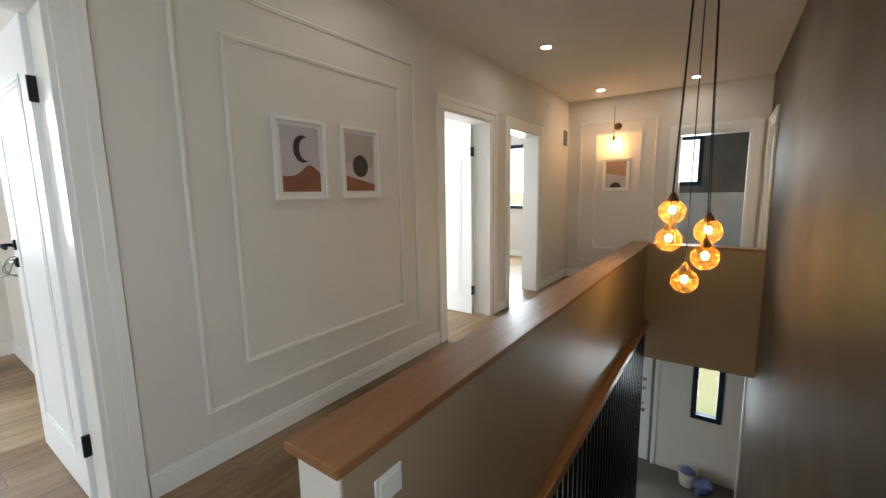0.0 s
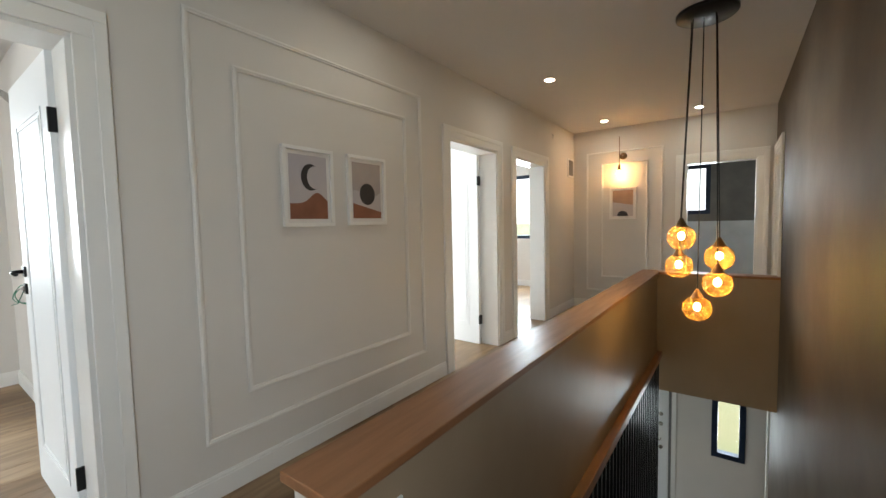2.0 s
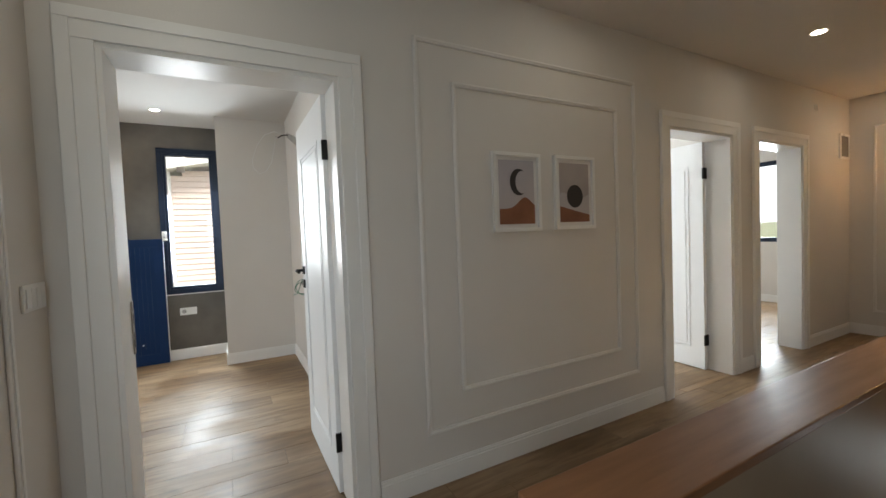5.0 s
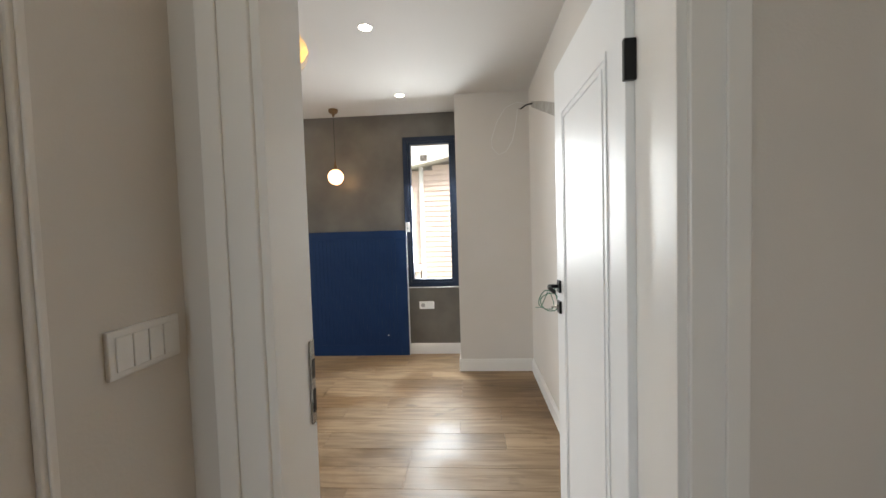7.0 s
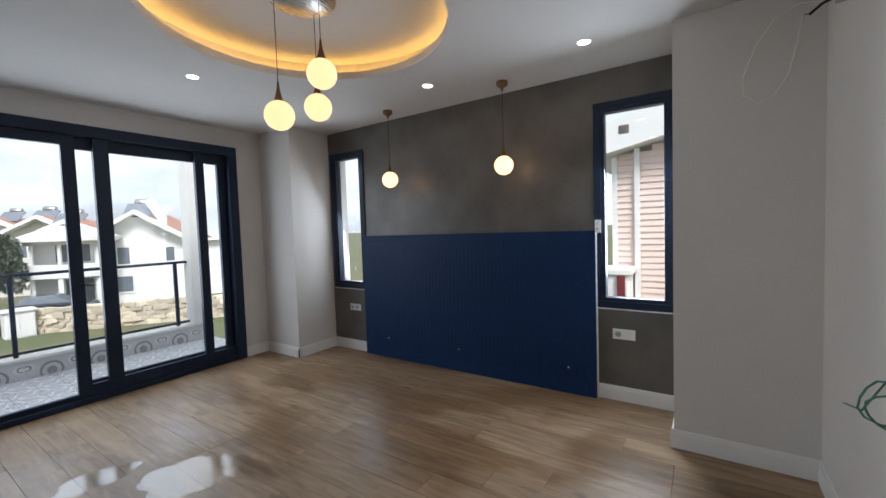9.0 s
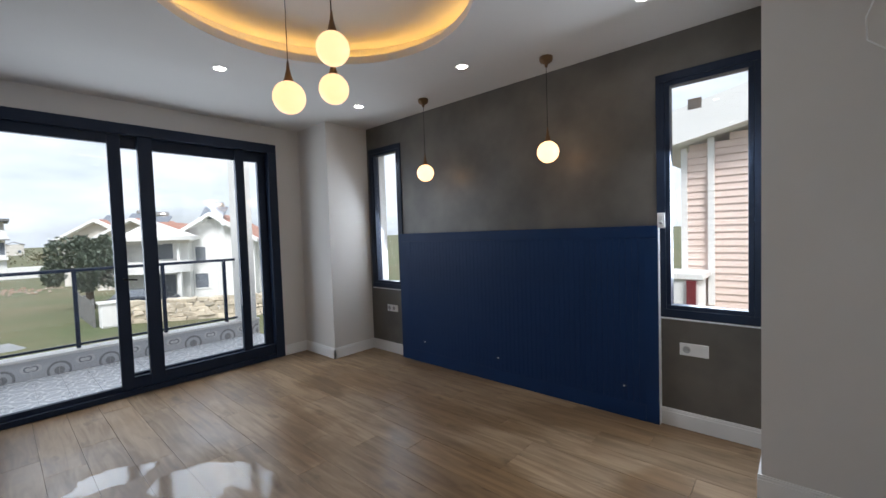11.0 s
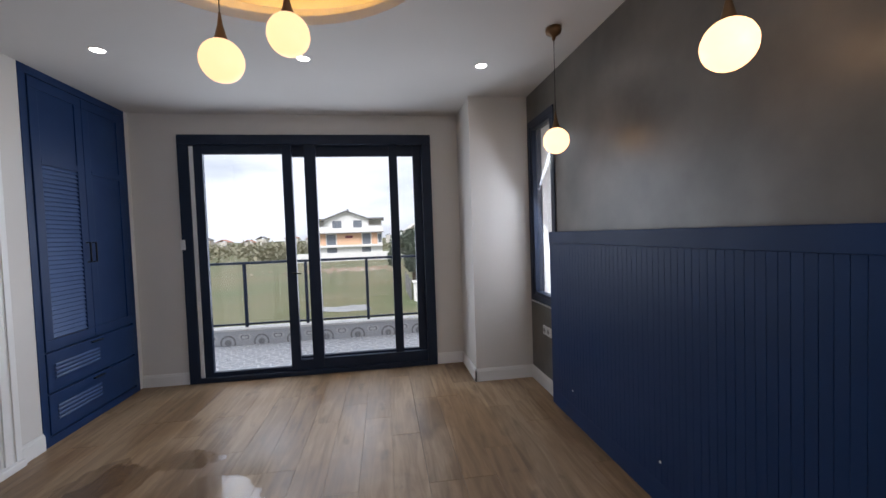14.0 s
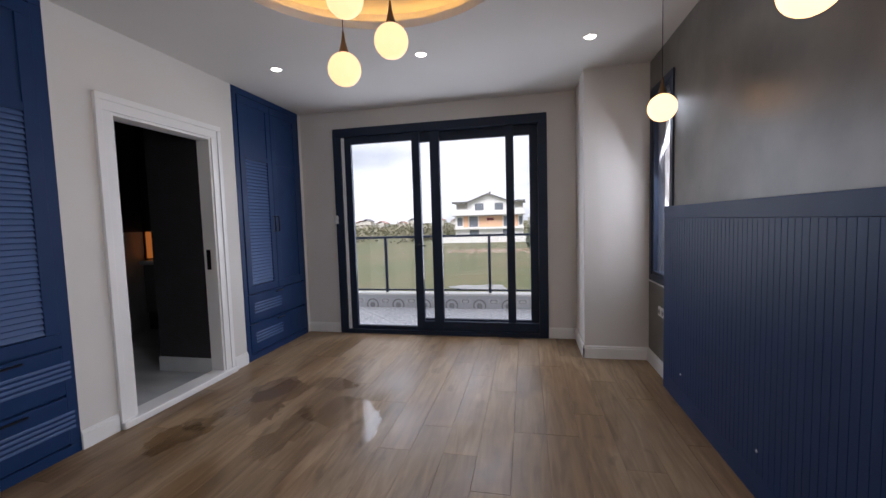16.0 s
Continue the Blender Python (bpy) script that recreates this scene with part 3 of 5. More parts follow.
solid("floor_north_bathroom", boxes((HW, 0.45, NY + 0.2, 8.4, -0.014, 0.0)), MARBLE, "pale marble bathroom floor", "floor", "structure")

# ceilings: bedroom with a round cove, the rest plain
CX, CY, CR = -3.90, -1.60, 0.86
bm = bmesh.new()
N = 64
x0, x1, y0, y1 = GX, -1.2, SY, 0.93
lo = [bm.verts.new((CX + CR * math.cos(2 * math.pi * i / N), CY + CR * math.sin(2 * math.pi * i / N), H)) for i in range(N)]
out = []
for i in range(N):
    dx, dy = math.cos(2 * math.pi * i / N), math.sin(2 * math.pi * i / N)
    s = min(((x1 - CX) / dx if dx > 1e-6 else (x0 - CX) / dx if dx < -1e-6 else 1e9), ((y1 - CY) / dy if dy > 1e-6 else (y0 - CY) / dy if dy < -1e-6 else 1e9))
    out.append(bm.verts.new((CX + dx * s, CY + dy * s, H)))
lip = [bm.verts.new((v.co.x, v.co.y, H + 0.055)) for v in lo]
led = [bm.verts.new((CX + (v.co.x - CX) * 1.16, CY + (v.co.y - CY) * 1.16, H + 0.055)) for v in lo]
top = [bm.verts.new((v.co.x, v.co.y, H + 0.17)) for v in led]
for i in range(N):
    j = (i + 1) % N
    for a, b in ((lo, out), (lip, lo), (led, lip), (top, led)):
        bm.faces.new((a[i], a[j], b[j], b[i]))
bm.faces.new(top)
for cx_, cy_ in ((x0, y0), (x0, y1), (x1, y0), (x1, y1)):
    c = bm.verts.new((cx_, cy_, H))
    near = sorted(out, key=lambda v: (v.co - c.co).length)
    a = next(v for v in near if abs(v.co.x - cx_) < 1e-4)
    b = next(v for v in near if abs(v.co.y - cy_) < 1e-4)
    bm.faces.new((c, a, b))
bmesh.ops.recalc_face_normals(bm, faces=bm.faces)
ceiling = solid("ceiling_bedroom", bm, CEIL, "white ceiling with a round lit cove", "ceiling", "structure")
solid("ceiling_slab", boxes((-6.03, EX + 0.2, SY - 0.2, 8.6, 2.95, 3.1)), CEIL, "plain slab over the rooms", "ceiling", "structure")
solid("ceiling_hall", boxes((HW, EX, -0.95, NY, H, H + 0.08)), CEIL, "white hall ceiling with downlights", "ceiling", "structure")
solid("ceiling_side_rooms", boxes((-5.7, HI, 1.08, 8.2, H, H + 0.08), (HW, 0.45, NY + 0.2, 8.4, H, H + 0.08), (BX + 0.12, 0.30, -2.96, -1.66, H, H + 0.08), (-1.23, 0.30, -4.06, -2.96, H, H + 0.08)), CEIL, "white ceiling of the side rooms", "ceiling", "structure")
led_bm = lathe([(0.955, 0.066), (0.975, 0.066), (0.975, 0.078), (0.955, 0.078), (0.955, 0.066)], (CX, CY, H), 64)
solid("led_strip", led_bm, LED, "warm glowing light strip hidden in the ceiling cove", "light strip")

# baseboards
BB = 0.12


def baseboard(axis, at, out_dir, u0, u1):
    """Stepped white skirting along a wall face."""
    bm = bmesh.new()
    for d, za, zb in ((0.016, 0.0, BB - 0.022), (0.011, BB - 0.022, BB - 0.008), (0.007, BB - 0.008, BB)):
        a, b = at, at + out_dir * d
        if axis == "x":
            box(bm, a, b, u0, u1, za, zb)
        else:
            box(bm, u0, u1, a, b, za, zb)
    return solid("baseboard", bm, TRIM, "white stepped skirting board along the wall", "baseboard", "structure")


for spec in (("x", HW, 1, 0.90, 3.17), ("x", HW, 1, 4.29, 4.50), ("x", HW, 1, 5.62, NY), ("y", SR, 1, HW, -0.75), ("y", NY, -1, HW, -0.74),
             ("x", GX, 1, -3.64, -3.04), ("x", GX, 1, -0.374, 0.22), ("x", -5.22, 1, SY, -3.624), ("y", -3.64, 1, GX, -5.204), ("x", -5.22, 1, 0.204, 0.93),
             ("y", 0.22, -1, GX, -5.22), ("y", 0.93, -1, -5.22, HI), ("y", SY, 1, -5.22, -4.92), ("y", SY, 1, -2.40, BX), ("x", BX, -1, -1.78, -1.55), ("x", BX, -1, -3.07, -2.89),
             ("y", 8.2, -1, -5.7, HI), ("y", 6.9, -1, -0.70, EX), ("x", -5.7, 1, 4.44, 8.2)):
    baseboard(*spec)


def architrave(name, axis, at, out_dir, u0, u1, h, depth, label, w=0.11):
    """Stepped door casing on both faces, with a lining through the wall; u0..u1 is the clear opening."""
    t = thing(name, (at, u0, 0) if axis == "x" else (u0, at, 0), label, "door frame", "door frames", "structure")
    far = at - out_dir * depth
    for d0, d1, nm in ((at, at + out_dir * 0.016, "casing"), (far, far - out_dir * 0.016, "casing")):
        part(nm, rect_frame(axis, d0, d1, u0 - w, u1 + w, 0, h + w, w, "lrt"), TRIM, t, bevel=0.003)
    part("casing_bead", rect_frame(axis, at + out_dir * 0.016, at + out_dir * 0.024, u0 - w, u1 + w, 0, h + w, 0.045, "lrt"), TRIM, t, bevel=0.003)
    part("lining", rect_frame(axis, far - out_dir * 0.004, at + out_dir * 0.004, u0 - 0.004, u1 + 0.004, 0, h + 0.004, 0.024, "lrt"), TRIM, t, bevel=0.002)
    return t


architrave("door_frame", "x", HW, 1, -0.10, 0.78, DH, 0.2, "white painted door casing of the bedroom")
architrave("door_frame", "x", HW, 1, 3.29, 4.17, DH, 0.2, "white painted door casing of the second room")
architrave("door_frame", "x", HW, 1, 4.62, 5.50, DH, 0.2, "white painted door casing of the third room")
architrave("door_frame", "y", NY, -1, -0.62, 0.16, DH, 0.2, "white painted door casing of the end bathroom")
architrave("door_frame", "x", EX, -1, 5.80, 6.56, DH, 0.2, "white painted casing of a door in the dark stair wall", 0.1)
bdf = architrave("door_frame", "x", BX, -1, -2.77, -1.90, 2.15, 0.12, "white painted door casing of the dark bathroom")
solid("threshold", boxes((BX - 0.05, BX + 0.12, -2.88, -1.79, 0.0, 0.05)), TRIM, "white stone threshold below the bathroom door", "threshold", "structure", bevel=0.008)


def door_leaf(name, hinge, angle, w, h, label, hinges_z, handle=True):
    """An inward door leaf built along -x from its hinge, turned by angle about it."""
    t = thing(name, (0, 0, 0), label, "door")
    th = 0.04
    leaf = part("leaf", boxes((-w, 0, -th / 2, th / 2, 0.008, h)), DOOR, t, bevel=0.003)
    for s in (-1, 1):
        a, b = s * th / 2, s * (th / 2 + 0.004)
        for z0, z1 in ((0.20, h - 0.20),):
            part("moulding", rect_frame("y", a, b, -w + 0.13, -0.13, z0, z1, 0.018), DOOR, leaf, bevel=0.0015)
            part("moulding", rect_frame("y", a, b, -w + 0.165, -0.165, z0 + 0.035, z1 - 0.035, 0.008), DOOR, leaf, bevel=0.001)
    for z in hinges_z:
        part("hinge", boxes((-0.004, 0.012, -th / 2 - 0.006, th / 2 + 0.004, z - 0.05, z + 0.05)), BLACK, t, "black butt hinge", bevel=0.002)
    if handle:
        for s in (-1, 1):
            y = s * (th / 2)
            for z in (1.14, 1.05):
                part("rosette", boxes((-w + 0.035, -w + 0.085, y, y + s * 0.010, z - 0.027, z + 0.027)), BLACK, t, "square black rosette", bevel=0.002)
            part("lever", tube([(-w + 0.06, y, 1.14), (-w + 0.06, y + s * 0.05, 1.14), (-w + 0.09, y + s * 0.055, 1.14), (-w + 0.18, y + s * 0.052, 1.135)], 0.009), BLACK, t, "black lever handle")
        part("key", lathe([(0, 0), (0.004, 0.0), (0.004, 0.022), (0.013, 0.024), (0.013, 0.030), (0, 0.031)], (-w + 0.06, -th / 2 - 0.04, 1.05), 12, "y"), STEEL, t, "steel key in the lock")
    part("lock_plate", boxes((-w - 0.001, -w + 0.001, -0.011, 0.011, 0.90, 1.12)), STEEL, t)
    t.matrix_world = pose(hinge[0], hinge[1], 0, 0, 0, angle)
    return t


door_leaf("door_bedroom", (-2.325, 0.757), 0.3, 0.80, 2.08, "white lacquered panel door standing open against the bedroom wall", (0.28, 1.80))
door_leaf("door_second_room", (-2.32, 4.10), -2, 0.84, 2.08, "white lacquered panel door standing open into a bright room", (0.28, 1.80))
door_leaf("door_third_room", (-2.32, 4.66), 0, 0.84, 2.08, "white lacquered panel door standing open into a bright room", (0.28, 1.80))
d5 = thing("door_stair_wall", (EX + 0.1, 5.8, 0), "closed white panel door in the dark wall", "door")
part("leaf", boxes((EX + 0.08, EX + 0.12, 5.825, 6.535, 0.008, 2.07)), DOOR, d5, bevel=0.003)
bath_strike = thing("strike_plate", (BX + 0.07, -2.746, 0.98), "black strike plate let into the bathroom door lining", "strike plate")
part("plate", boxes((BX + 0.05, BX + 0.09, -2.7458, -2.742, 0.98, 1.16)), BLACK, bath_strike)
strike = thing("strike_plate", (-2.2, -0.076, 0.85), "brushed steel strike plate let into the white door lining", "strike plate")
part("plate", boxes((-2.322, -2.296, -0.079, -0.074, 0.90, 1.12)), STEEL, strike, bevel=0.001)
part("latch_hole", boxes((-2.318, -2.302, -0.0745, -0.0725, 1.02, 1.07)), BLACK, strike)
part("bolt_hole", boxes((-2.318, -2.302, -0.0745, -0.0725, 0.93, 0.99)), BLACK, strike)


# wall panel mouldings
def panel(axis, at, out_dir, u0, u1, z0, z1, label):
    t = thing("wall_moulding", (at, u0, z0) if axis == "x" else (u0, at, z0), label, "wall moulding", "panel mouldings", "structure")
    part("moulding_strip", rect_frame(axis, at, at + out_dir * 0.012, u0, u1, z0, z1, 0.026), MOULD, t, bevel=0.004)
    part("moulding_bead", rect_frame(axis, at + out_dir * 0.012, at + out_dir * 0.018, u0 + 0.005, u1 - 0.005, z0 + 0.005, z1 - 0.005, 0.012), MOULD, t, bevel=0.0025)


for u0, u1, z0, z1 in ((1.17, 2.89, 0.28, 2.37), (1.39, 2.70, 0.475, 2.165)):
    panel("x", HW, 1, u0, u1, z0, z1, "white rectangular moulding on the hall wall")
panel("y", SR, 1, -1.836, -0.83, 0.28, 2.37, "white rectangular moulding beside the light switch")
panel("y", SR, 1, -1.65, -1.02, 0.475, 2.165, "white rectangular moulding beside the light switch")
for u0, u1, z0, z1 in ((-1.93, -0.88, 0.27, 2.37), (-1.71, -1.07, 0.485, 2.20)):
    panel("y", NY, -1, u0, u1, z0, z1, "white rectangular moulding round the wall lamp")

# parapet round the stairwell
PZ = 0.725
solid("parapet_wall", boxes((-0.965, -0.80, 0.90, 5.83, 0.0, PZ - 0.03), (-0.80, EX, 5.66, 5.83, -0.70, PZ - 0.03), (-0.965, -0.80, 0.90, 5.83, -0.32, 0.0)), WHITE_WALL,
      "low white plastered wall round the stairwell", "half wall", "structure")
solid("wall_stair_lining", boxes((-0.80, -0.794, 0.906, 5.654, -0.32, PZ - 0.032), (-0.80, EX, 5.648, 5.66, -0.699, PZ - 0.032)), BROWN_WALL,
      "mid-brown plastered inner face of the half wall", "wall", "structure")
cap = thing("parapet_cap", (-0.9, 0.9, PZ), "reddish-brown wooden capping board on the half wall", "handrail board")
part("cap_board", boxes((-0.99, -0.775, 0.875, 5.835, PZ - 0.03, PZ)), CAPWOOD, cap, bevel=0.004)
part("cap_board", boxes((-0.774, EX, 5.635, 5.835, PZ - 0.03, PZ)), CAPWOOD, cap, bevel=0.004)
screen = thing("baluster_screen", (-0.75, 1.0, -2.9), "dark vertical bars under a wooden rail in the stairwell", "railing")
part("rail", boxes((-0.793, -0.73, 0.95, 5.645, -0.30, -0.225)), CAPWOOD, screen, "reddish-brown wooden rail", bevel=0.008)
bar = None
for i in range(44):
    y = 1.02 + i * 0.106
    if bar is None:
        bar = part("bar", boxes((-0.775, -0.755, y, y + 0.02, -2.9, -0.30)), BLACK, screen)
    else:
        o = bar.copy()
        scene.collection.objects.link(o)
        o.location.y = i * 0.106


def switch_plate(axis, at, d, u0, u1, z0, z1, keys, label):
    t = thing("light_switch", (at, u0, z0) if axis == "x" else (u0, at, z0), label, "switch", "", "")

    def bx(a, b, p, q, r, s):
        return boxes((a, b, p, q, r, s)) if axis == "x" else boxes((p, q, a, b, r, s))

    part("plate", bx(at, at + d * 0.009, u0, u1, z0, z1), PLASTIC, t, bevel=0.003)
    n = keys
    m = 0.012
    for i in range(n):
        a = u0 + m + i * (u1 - u0 - 2 * m) / n
        b = a + (u1 - u0 - 2 * m) / n
        part("rocker", bx(at + d * 0.009, at + d * 0.013, a + 0.001, b - 0.001, z0 + m, z1 - m), PLASTIC, t, bevel=0.002)
    return t


switch_plate("y", SR, 1, -2.098, -1.930, 1.153, 1.240, 4, "white four-key light switch on the hall wall beside the door")
switch_plate("x", -0.794, 1, 1.01, 1.115, 0.515, 0.602, 1, "white switch on the half wall below its cap")
shutter_switch = switch_plate("x", GX + 0.052, 1, -0.375, -0.327, 1.395, 1.50, 1, "small white shutter switch on the window frame")
part("dial", lathe([(0, 0), (0.011, 0), (0.011, 0.004), (0.007, 0.006), (0, 0.006)], (GX + 0.065, -0.351, 1.432), 16, "x"), SOCKET_GREY, shutter_switch, "small grey dial")
switch_plate("y", SY + 0.042, 1, -2.44, -2.395, 1.36, 1.46, 1, "small white shutter switch on the sliding-door frame")


def socket(u0, u1, z0, z1, n, label):
    t = thing("wall_socket", (GX, u0, z0), label, "socket")
    part("plate", boxes((GX, GX + 0.010, u0, u1, z0, z1)), PLASTIC, t, bevel=0.003)
    h = z1 - z0
    for i in range(n):
        c = u0 + h * (0.5 + i)
        cup = part("socket_cup", lathe([(0.019, 0.0), (0.024, 0.003), (0.0235, 0.004), (0.019, 0.0005), (0, 0.0005)], (GX + 0.010, c, (z0 + z1) / 2), 20, "x"), SOCKET_GREY, t, "white socket well coloured grey for recess shade")
        for s in (-1, 1):
            part("pin_hole", lathe([(0, 0), (0.003, 0), (0.003, 0.002), (0, 0.002)], (GX + 0.0105, c + s * 0.009, (z0 + z1) / 2), 8, "x"), BLACK, cup)
    return t


socket(-0.255, -0.085, 0.515, 0.60, 1, "white wall socket with a blank plate below the window")
socket(-3.345, -3.165, 0.495, 0.575, 2, "white double wall socket below the window")

# ---- windows ----


def narrow_window(y0, y1, z0, z1):
    t = thing("window", (GX, y0, z0), "narrow anthracite framed window in the dark wall", "window", "narrow bedroom windows", "structure")
    part("frame", rect_frame("x", GX - 0.10, GX + 0.012, y0, y1, z0, z1, 0.055), FRAME, t, bevel=0.003)
    part("sash", rect_frame("x", GX - 0.075, GX + 0.004, y0 + 0.055, y1 - 0.055, z0 + 0.055, z1 - 0.055, 0.03), FRAME, t, bevel=0.003)
    p = part("pane", boxes((GX - 0.022, GX - 0.016, y0 + 0.083, y1 - 0.083, z0 + 0.083, z1 - 0.083)), PANE, t)
    p.visible_shadow = False
    part("outer_reveal", boxes((GX - 0.24, GX - 0.142, y0, y0 + 0.006, z0, z1), (GX - 0.24, GX - 0.142, y1 - 0.006, y1, z0, z1), (GX - 0.24, GX - 0.142, y0 + 0.006, y1 - 0.006, z0, z0 + 0.006)), STUCCO, t, "white outer reveal")
    part("roller_shutter_guide", boxes((GX - 0.14, GX - 0.10, y0, y0 + 0.06, z0, z1), (GX - 0.14, GX - 0.10, y1 - 0.06, y1, z0, z1)), TRIM, t, "pale shutter guide")
    part("sill", boxes((GX, GX + 0.018, y0, y1, z0 - 0.012, z0 - 0.004)), PLASTIC, t, "thin white sill edge")
    return t


narrow_window(-0.39, 0.21, 0.77, 2.45)
narrow_window(-3.60, -3.03, 0.77, 2.45)
sticker = solid("pane_sticker", boxes((GX - 0.0155, GX - 0.0145, -0.20, -0.12, 2.18, 2.25)), PATCH, "small grey sticker on the window pane", "sticker")

sd = thing("sliding_door", (-3.66, SY, 0), "anthracite sliding balcony door with clear panes", "sliding door", "", "structure")
part("outer_frame", rect_frame("y", SY - 0.12, SY + 0.03, -4.92, -2.40, 0, 2.5, 0.10, "lrt"), FRAME, sd, bevel=0.004)
part("track", boxes((-4.82, -2.50, SY - 0.12, SY + 0.03, 0, 0.05)), FRAME, sd, bevel=0.004)
part("track_rail", boxes((-4.82, -2.50, SY - 0.02, SY - 0.012, 0.05, 0.062)), STEEL, sd, "steel floor rail")
part("shutter_box_edge", boxes((-3.42, -2.52, SY - 0.03, SY - 0.015, 2.375, 2.388)), STEEL, sd, "pale metal edge")
part("side_guide", boxes((-2.535, -2.50, SY - 0.035, SY + 0.012, 0.05, 2.39)), PLASTIC, sd, "white side guide", bevel=0.003)


def sash(x0, x1, ya, yb, z0, z1, w0, w1, wb, wt):
    s = part("sash", boxes((x0, x0 + w0, ya, yb, z0, z1), (x1 - w1, x1, ya, yb, z0, z1), (x0 + w0, x1 - w1, ya, yb, z0, z0 + wb), (x0 + w0, x1 - w1, ya, yb, z1 - wt, z1)), FRAME, sd, bevel=0.003)
    p = part("pane", boxes((x0 + w0, x1 - w1, (ya + yb) / 2 - 0.003, (ya + yb) / 2 + 0.003, z0 + wb, z1 - wt)), PANE, s)
    p.visible_shadow = False
    return s


sash(-3.475, -2.535, SY - 0.045, SY + 0.0, 0.05, 2.40, 0.095, 0.085, 0.045, 0.09)
sash(-4.82, -3.40, SY - 0.10, SY - 0.055, 0.05, 2.40, 0.09, 0.065, 0.13, 0.11)
part("meeting_stile", boxes((-3.715, -3.60, SY - 0.05, SY + 0.005, 0.05, 2.40)), FRAME, sd, bevel=0.003)
part("inner_stile", boxes((-4.56, -4.47, SY - 0.05, SY + 0.0, 0.162, 2.40)), FRAME, sd, bevel=0.003)
part("lower_rail", boxes((-4.82, -3.47, SY - 0.05, SY - 0.0, 0.05, 0.16)), FRAME, sd, bevel=0.003)
part("handle", tube([(-3.44, SY + 0.0, 1.08), (-3.44, SY + 0.045, 1.08), (-3.53, SY + 0.05, 1.07)], 0.008), BLACK, sd, "black lever handle")


def plain_window(name, axis, a, b, u0, u1, z0, z1, label, mull=None):
    t = thing(name, (a, u0, z0) if axis == "x" else (u0, a, z0), label, "window", "", "structure")
    part("frame", rect_frame(axis, a, b, u0, u1, z0, z1, 0.07), FRAME, t, bevel=0.003)
    if mull:
        part("mullion", boxes((a, b, mull - 0.04, mull + 0.04, z0 + 0.07, z1 - 0.07)) if axis == "x" else boxes((mull - 0.04, mull + 0.04, a, b, z0 + 0.07, z1 - 0.07)), FRAME, t)
    m = (a + b) / 2
    p = part("pane", boxes((m - 0.003, m + 0.003, u0 + 0.07, u1 - 0.07, z0 + 0.07, z1 - 0.07)) if axis == "x" else boxes((u0 + 0.07, u1 - 0.07, m - 0.003, m + 0.003, z0 + 0.07, z1 - 0.07)), PANE, t)
    p.visible_shadow = False


plain_window("window_second_room", "x", -5.80, -5.72, 2.4, 4.0, 0.95, 2.3, "anthracite framed window of the second room")
plain_window("window_third_room", "y", 8.22, 8.30, -4.7, -3.3, 1.0, 2.33, "anthracite framed window of the third room", -4.2)
plain_window("window_north_bathroom", "y", 8.42, 8.50, -0.95, -0.40, 1.42, 2.26, "dark framed window of the end bathroom")
plain_window("window_hall", "x", EX + 0.06, EX + 0.14, -0.75, 0.12, 0.9, 2.2, "anthracite framed window behind the half wall's end")
plain_window("window_entrance", "y", 6.88, 6.98, -0.27, 0.11, -1.97, -0.85, "slim dark framed window beside the house door")
ed = thing("entrance_door", (-1.2, 6.95, -2.9), "white steel house door with chrome locks", "door")
part("leaf", boxes((-1.68, -0.80, 6.92, 6.98, -2.89, -0.78)), DOOR, ed, bevel=0.004)
part("edge_gasket", boxes((-0.795, -0.765, 6.915, 6.98, -2.89, -0.78)), ROOFGREY, ed, "grey door edge")
for z in (-1.55, -1.70, -2.06):
    part("lock", lathe([(0, 0), (0.03, 0), (0.03, -0.012), (0.012, -0.02), (0, -0.02)], (-0.90, 6.92, z), 18, "y"), STEEL, ed, "round chrome lock")
part("lever", tube([(-0.90, 6.92, -1.93), (-0.90, 6.86, -1.93), (-1.02, 6.86, -1.93)], 0.011), STEEL, ed, "chrome lever handle")
solid("entrance_casing", boxes((-0.755, -0.70, 6.885, 6.9, -2.9, -0.6)), TRIM, "white casing beside the house door", "door frame", "structure")
solid("lower_casing", boxes((EX - 0.02, EX, 6.50, 6.62, -2.9, -0.75)), TRIM, "white door casing at the stair wall's foot", "door frame", "structure")

# ---- headboard ----
hb = thing("headboard", (GX, -1.7, 0), "tall navy blue headboard with vertical grooves fixed to the wall", "headboard")
HX = -5.73
part("backing", boxes((GX, HX - 0.006, -3.04, -0.374, 0.0, 1.40)), NAVY, hb)
part("top_rail", boxes((GX, HX + 0.002, -3.045, -0.372, 1.325, 1.415)), NAVY, hb, bevel=0.003)
part("left_stile", boxes((HX - 0.006, HX, -3.04, -2.90, 0.0, 1.325)), NAVY, hb, bevel=0.002)
part("right_stile", boxes((HX - 0.006, HX, -0.46, -0.374, 0.0, 1.325)), NAVY, hb, bevel=0.002)
part("side_edge", boxes((GX, HX - 0.007, -0.374, -0.370, 0.0, 1.40)), PLASTIC, hb, "unpainted pale side edge")
bd0 = None
pitch = 0.0436
for i in range(56):
    y = -2.90 + i * pitch
    if bd0 is None:
        bd0 = part("board", boxes((HX - 0.006, HX, y + 0.0007, y + pitch - 0.0007, 0.12, 1.325)), NAVY, hb, bevel=0.0012)
    else:
        o = bd0.copy()
        scene.collection.objects.link(o)
        o.location.y = i * pitch
part("plinth", boxes((HX - 0.006, HX + 0.001, -2.90, -0.46, 0.0, 0.12)), NAVY, hb)
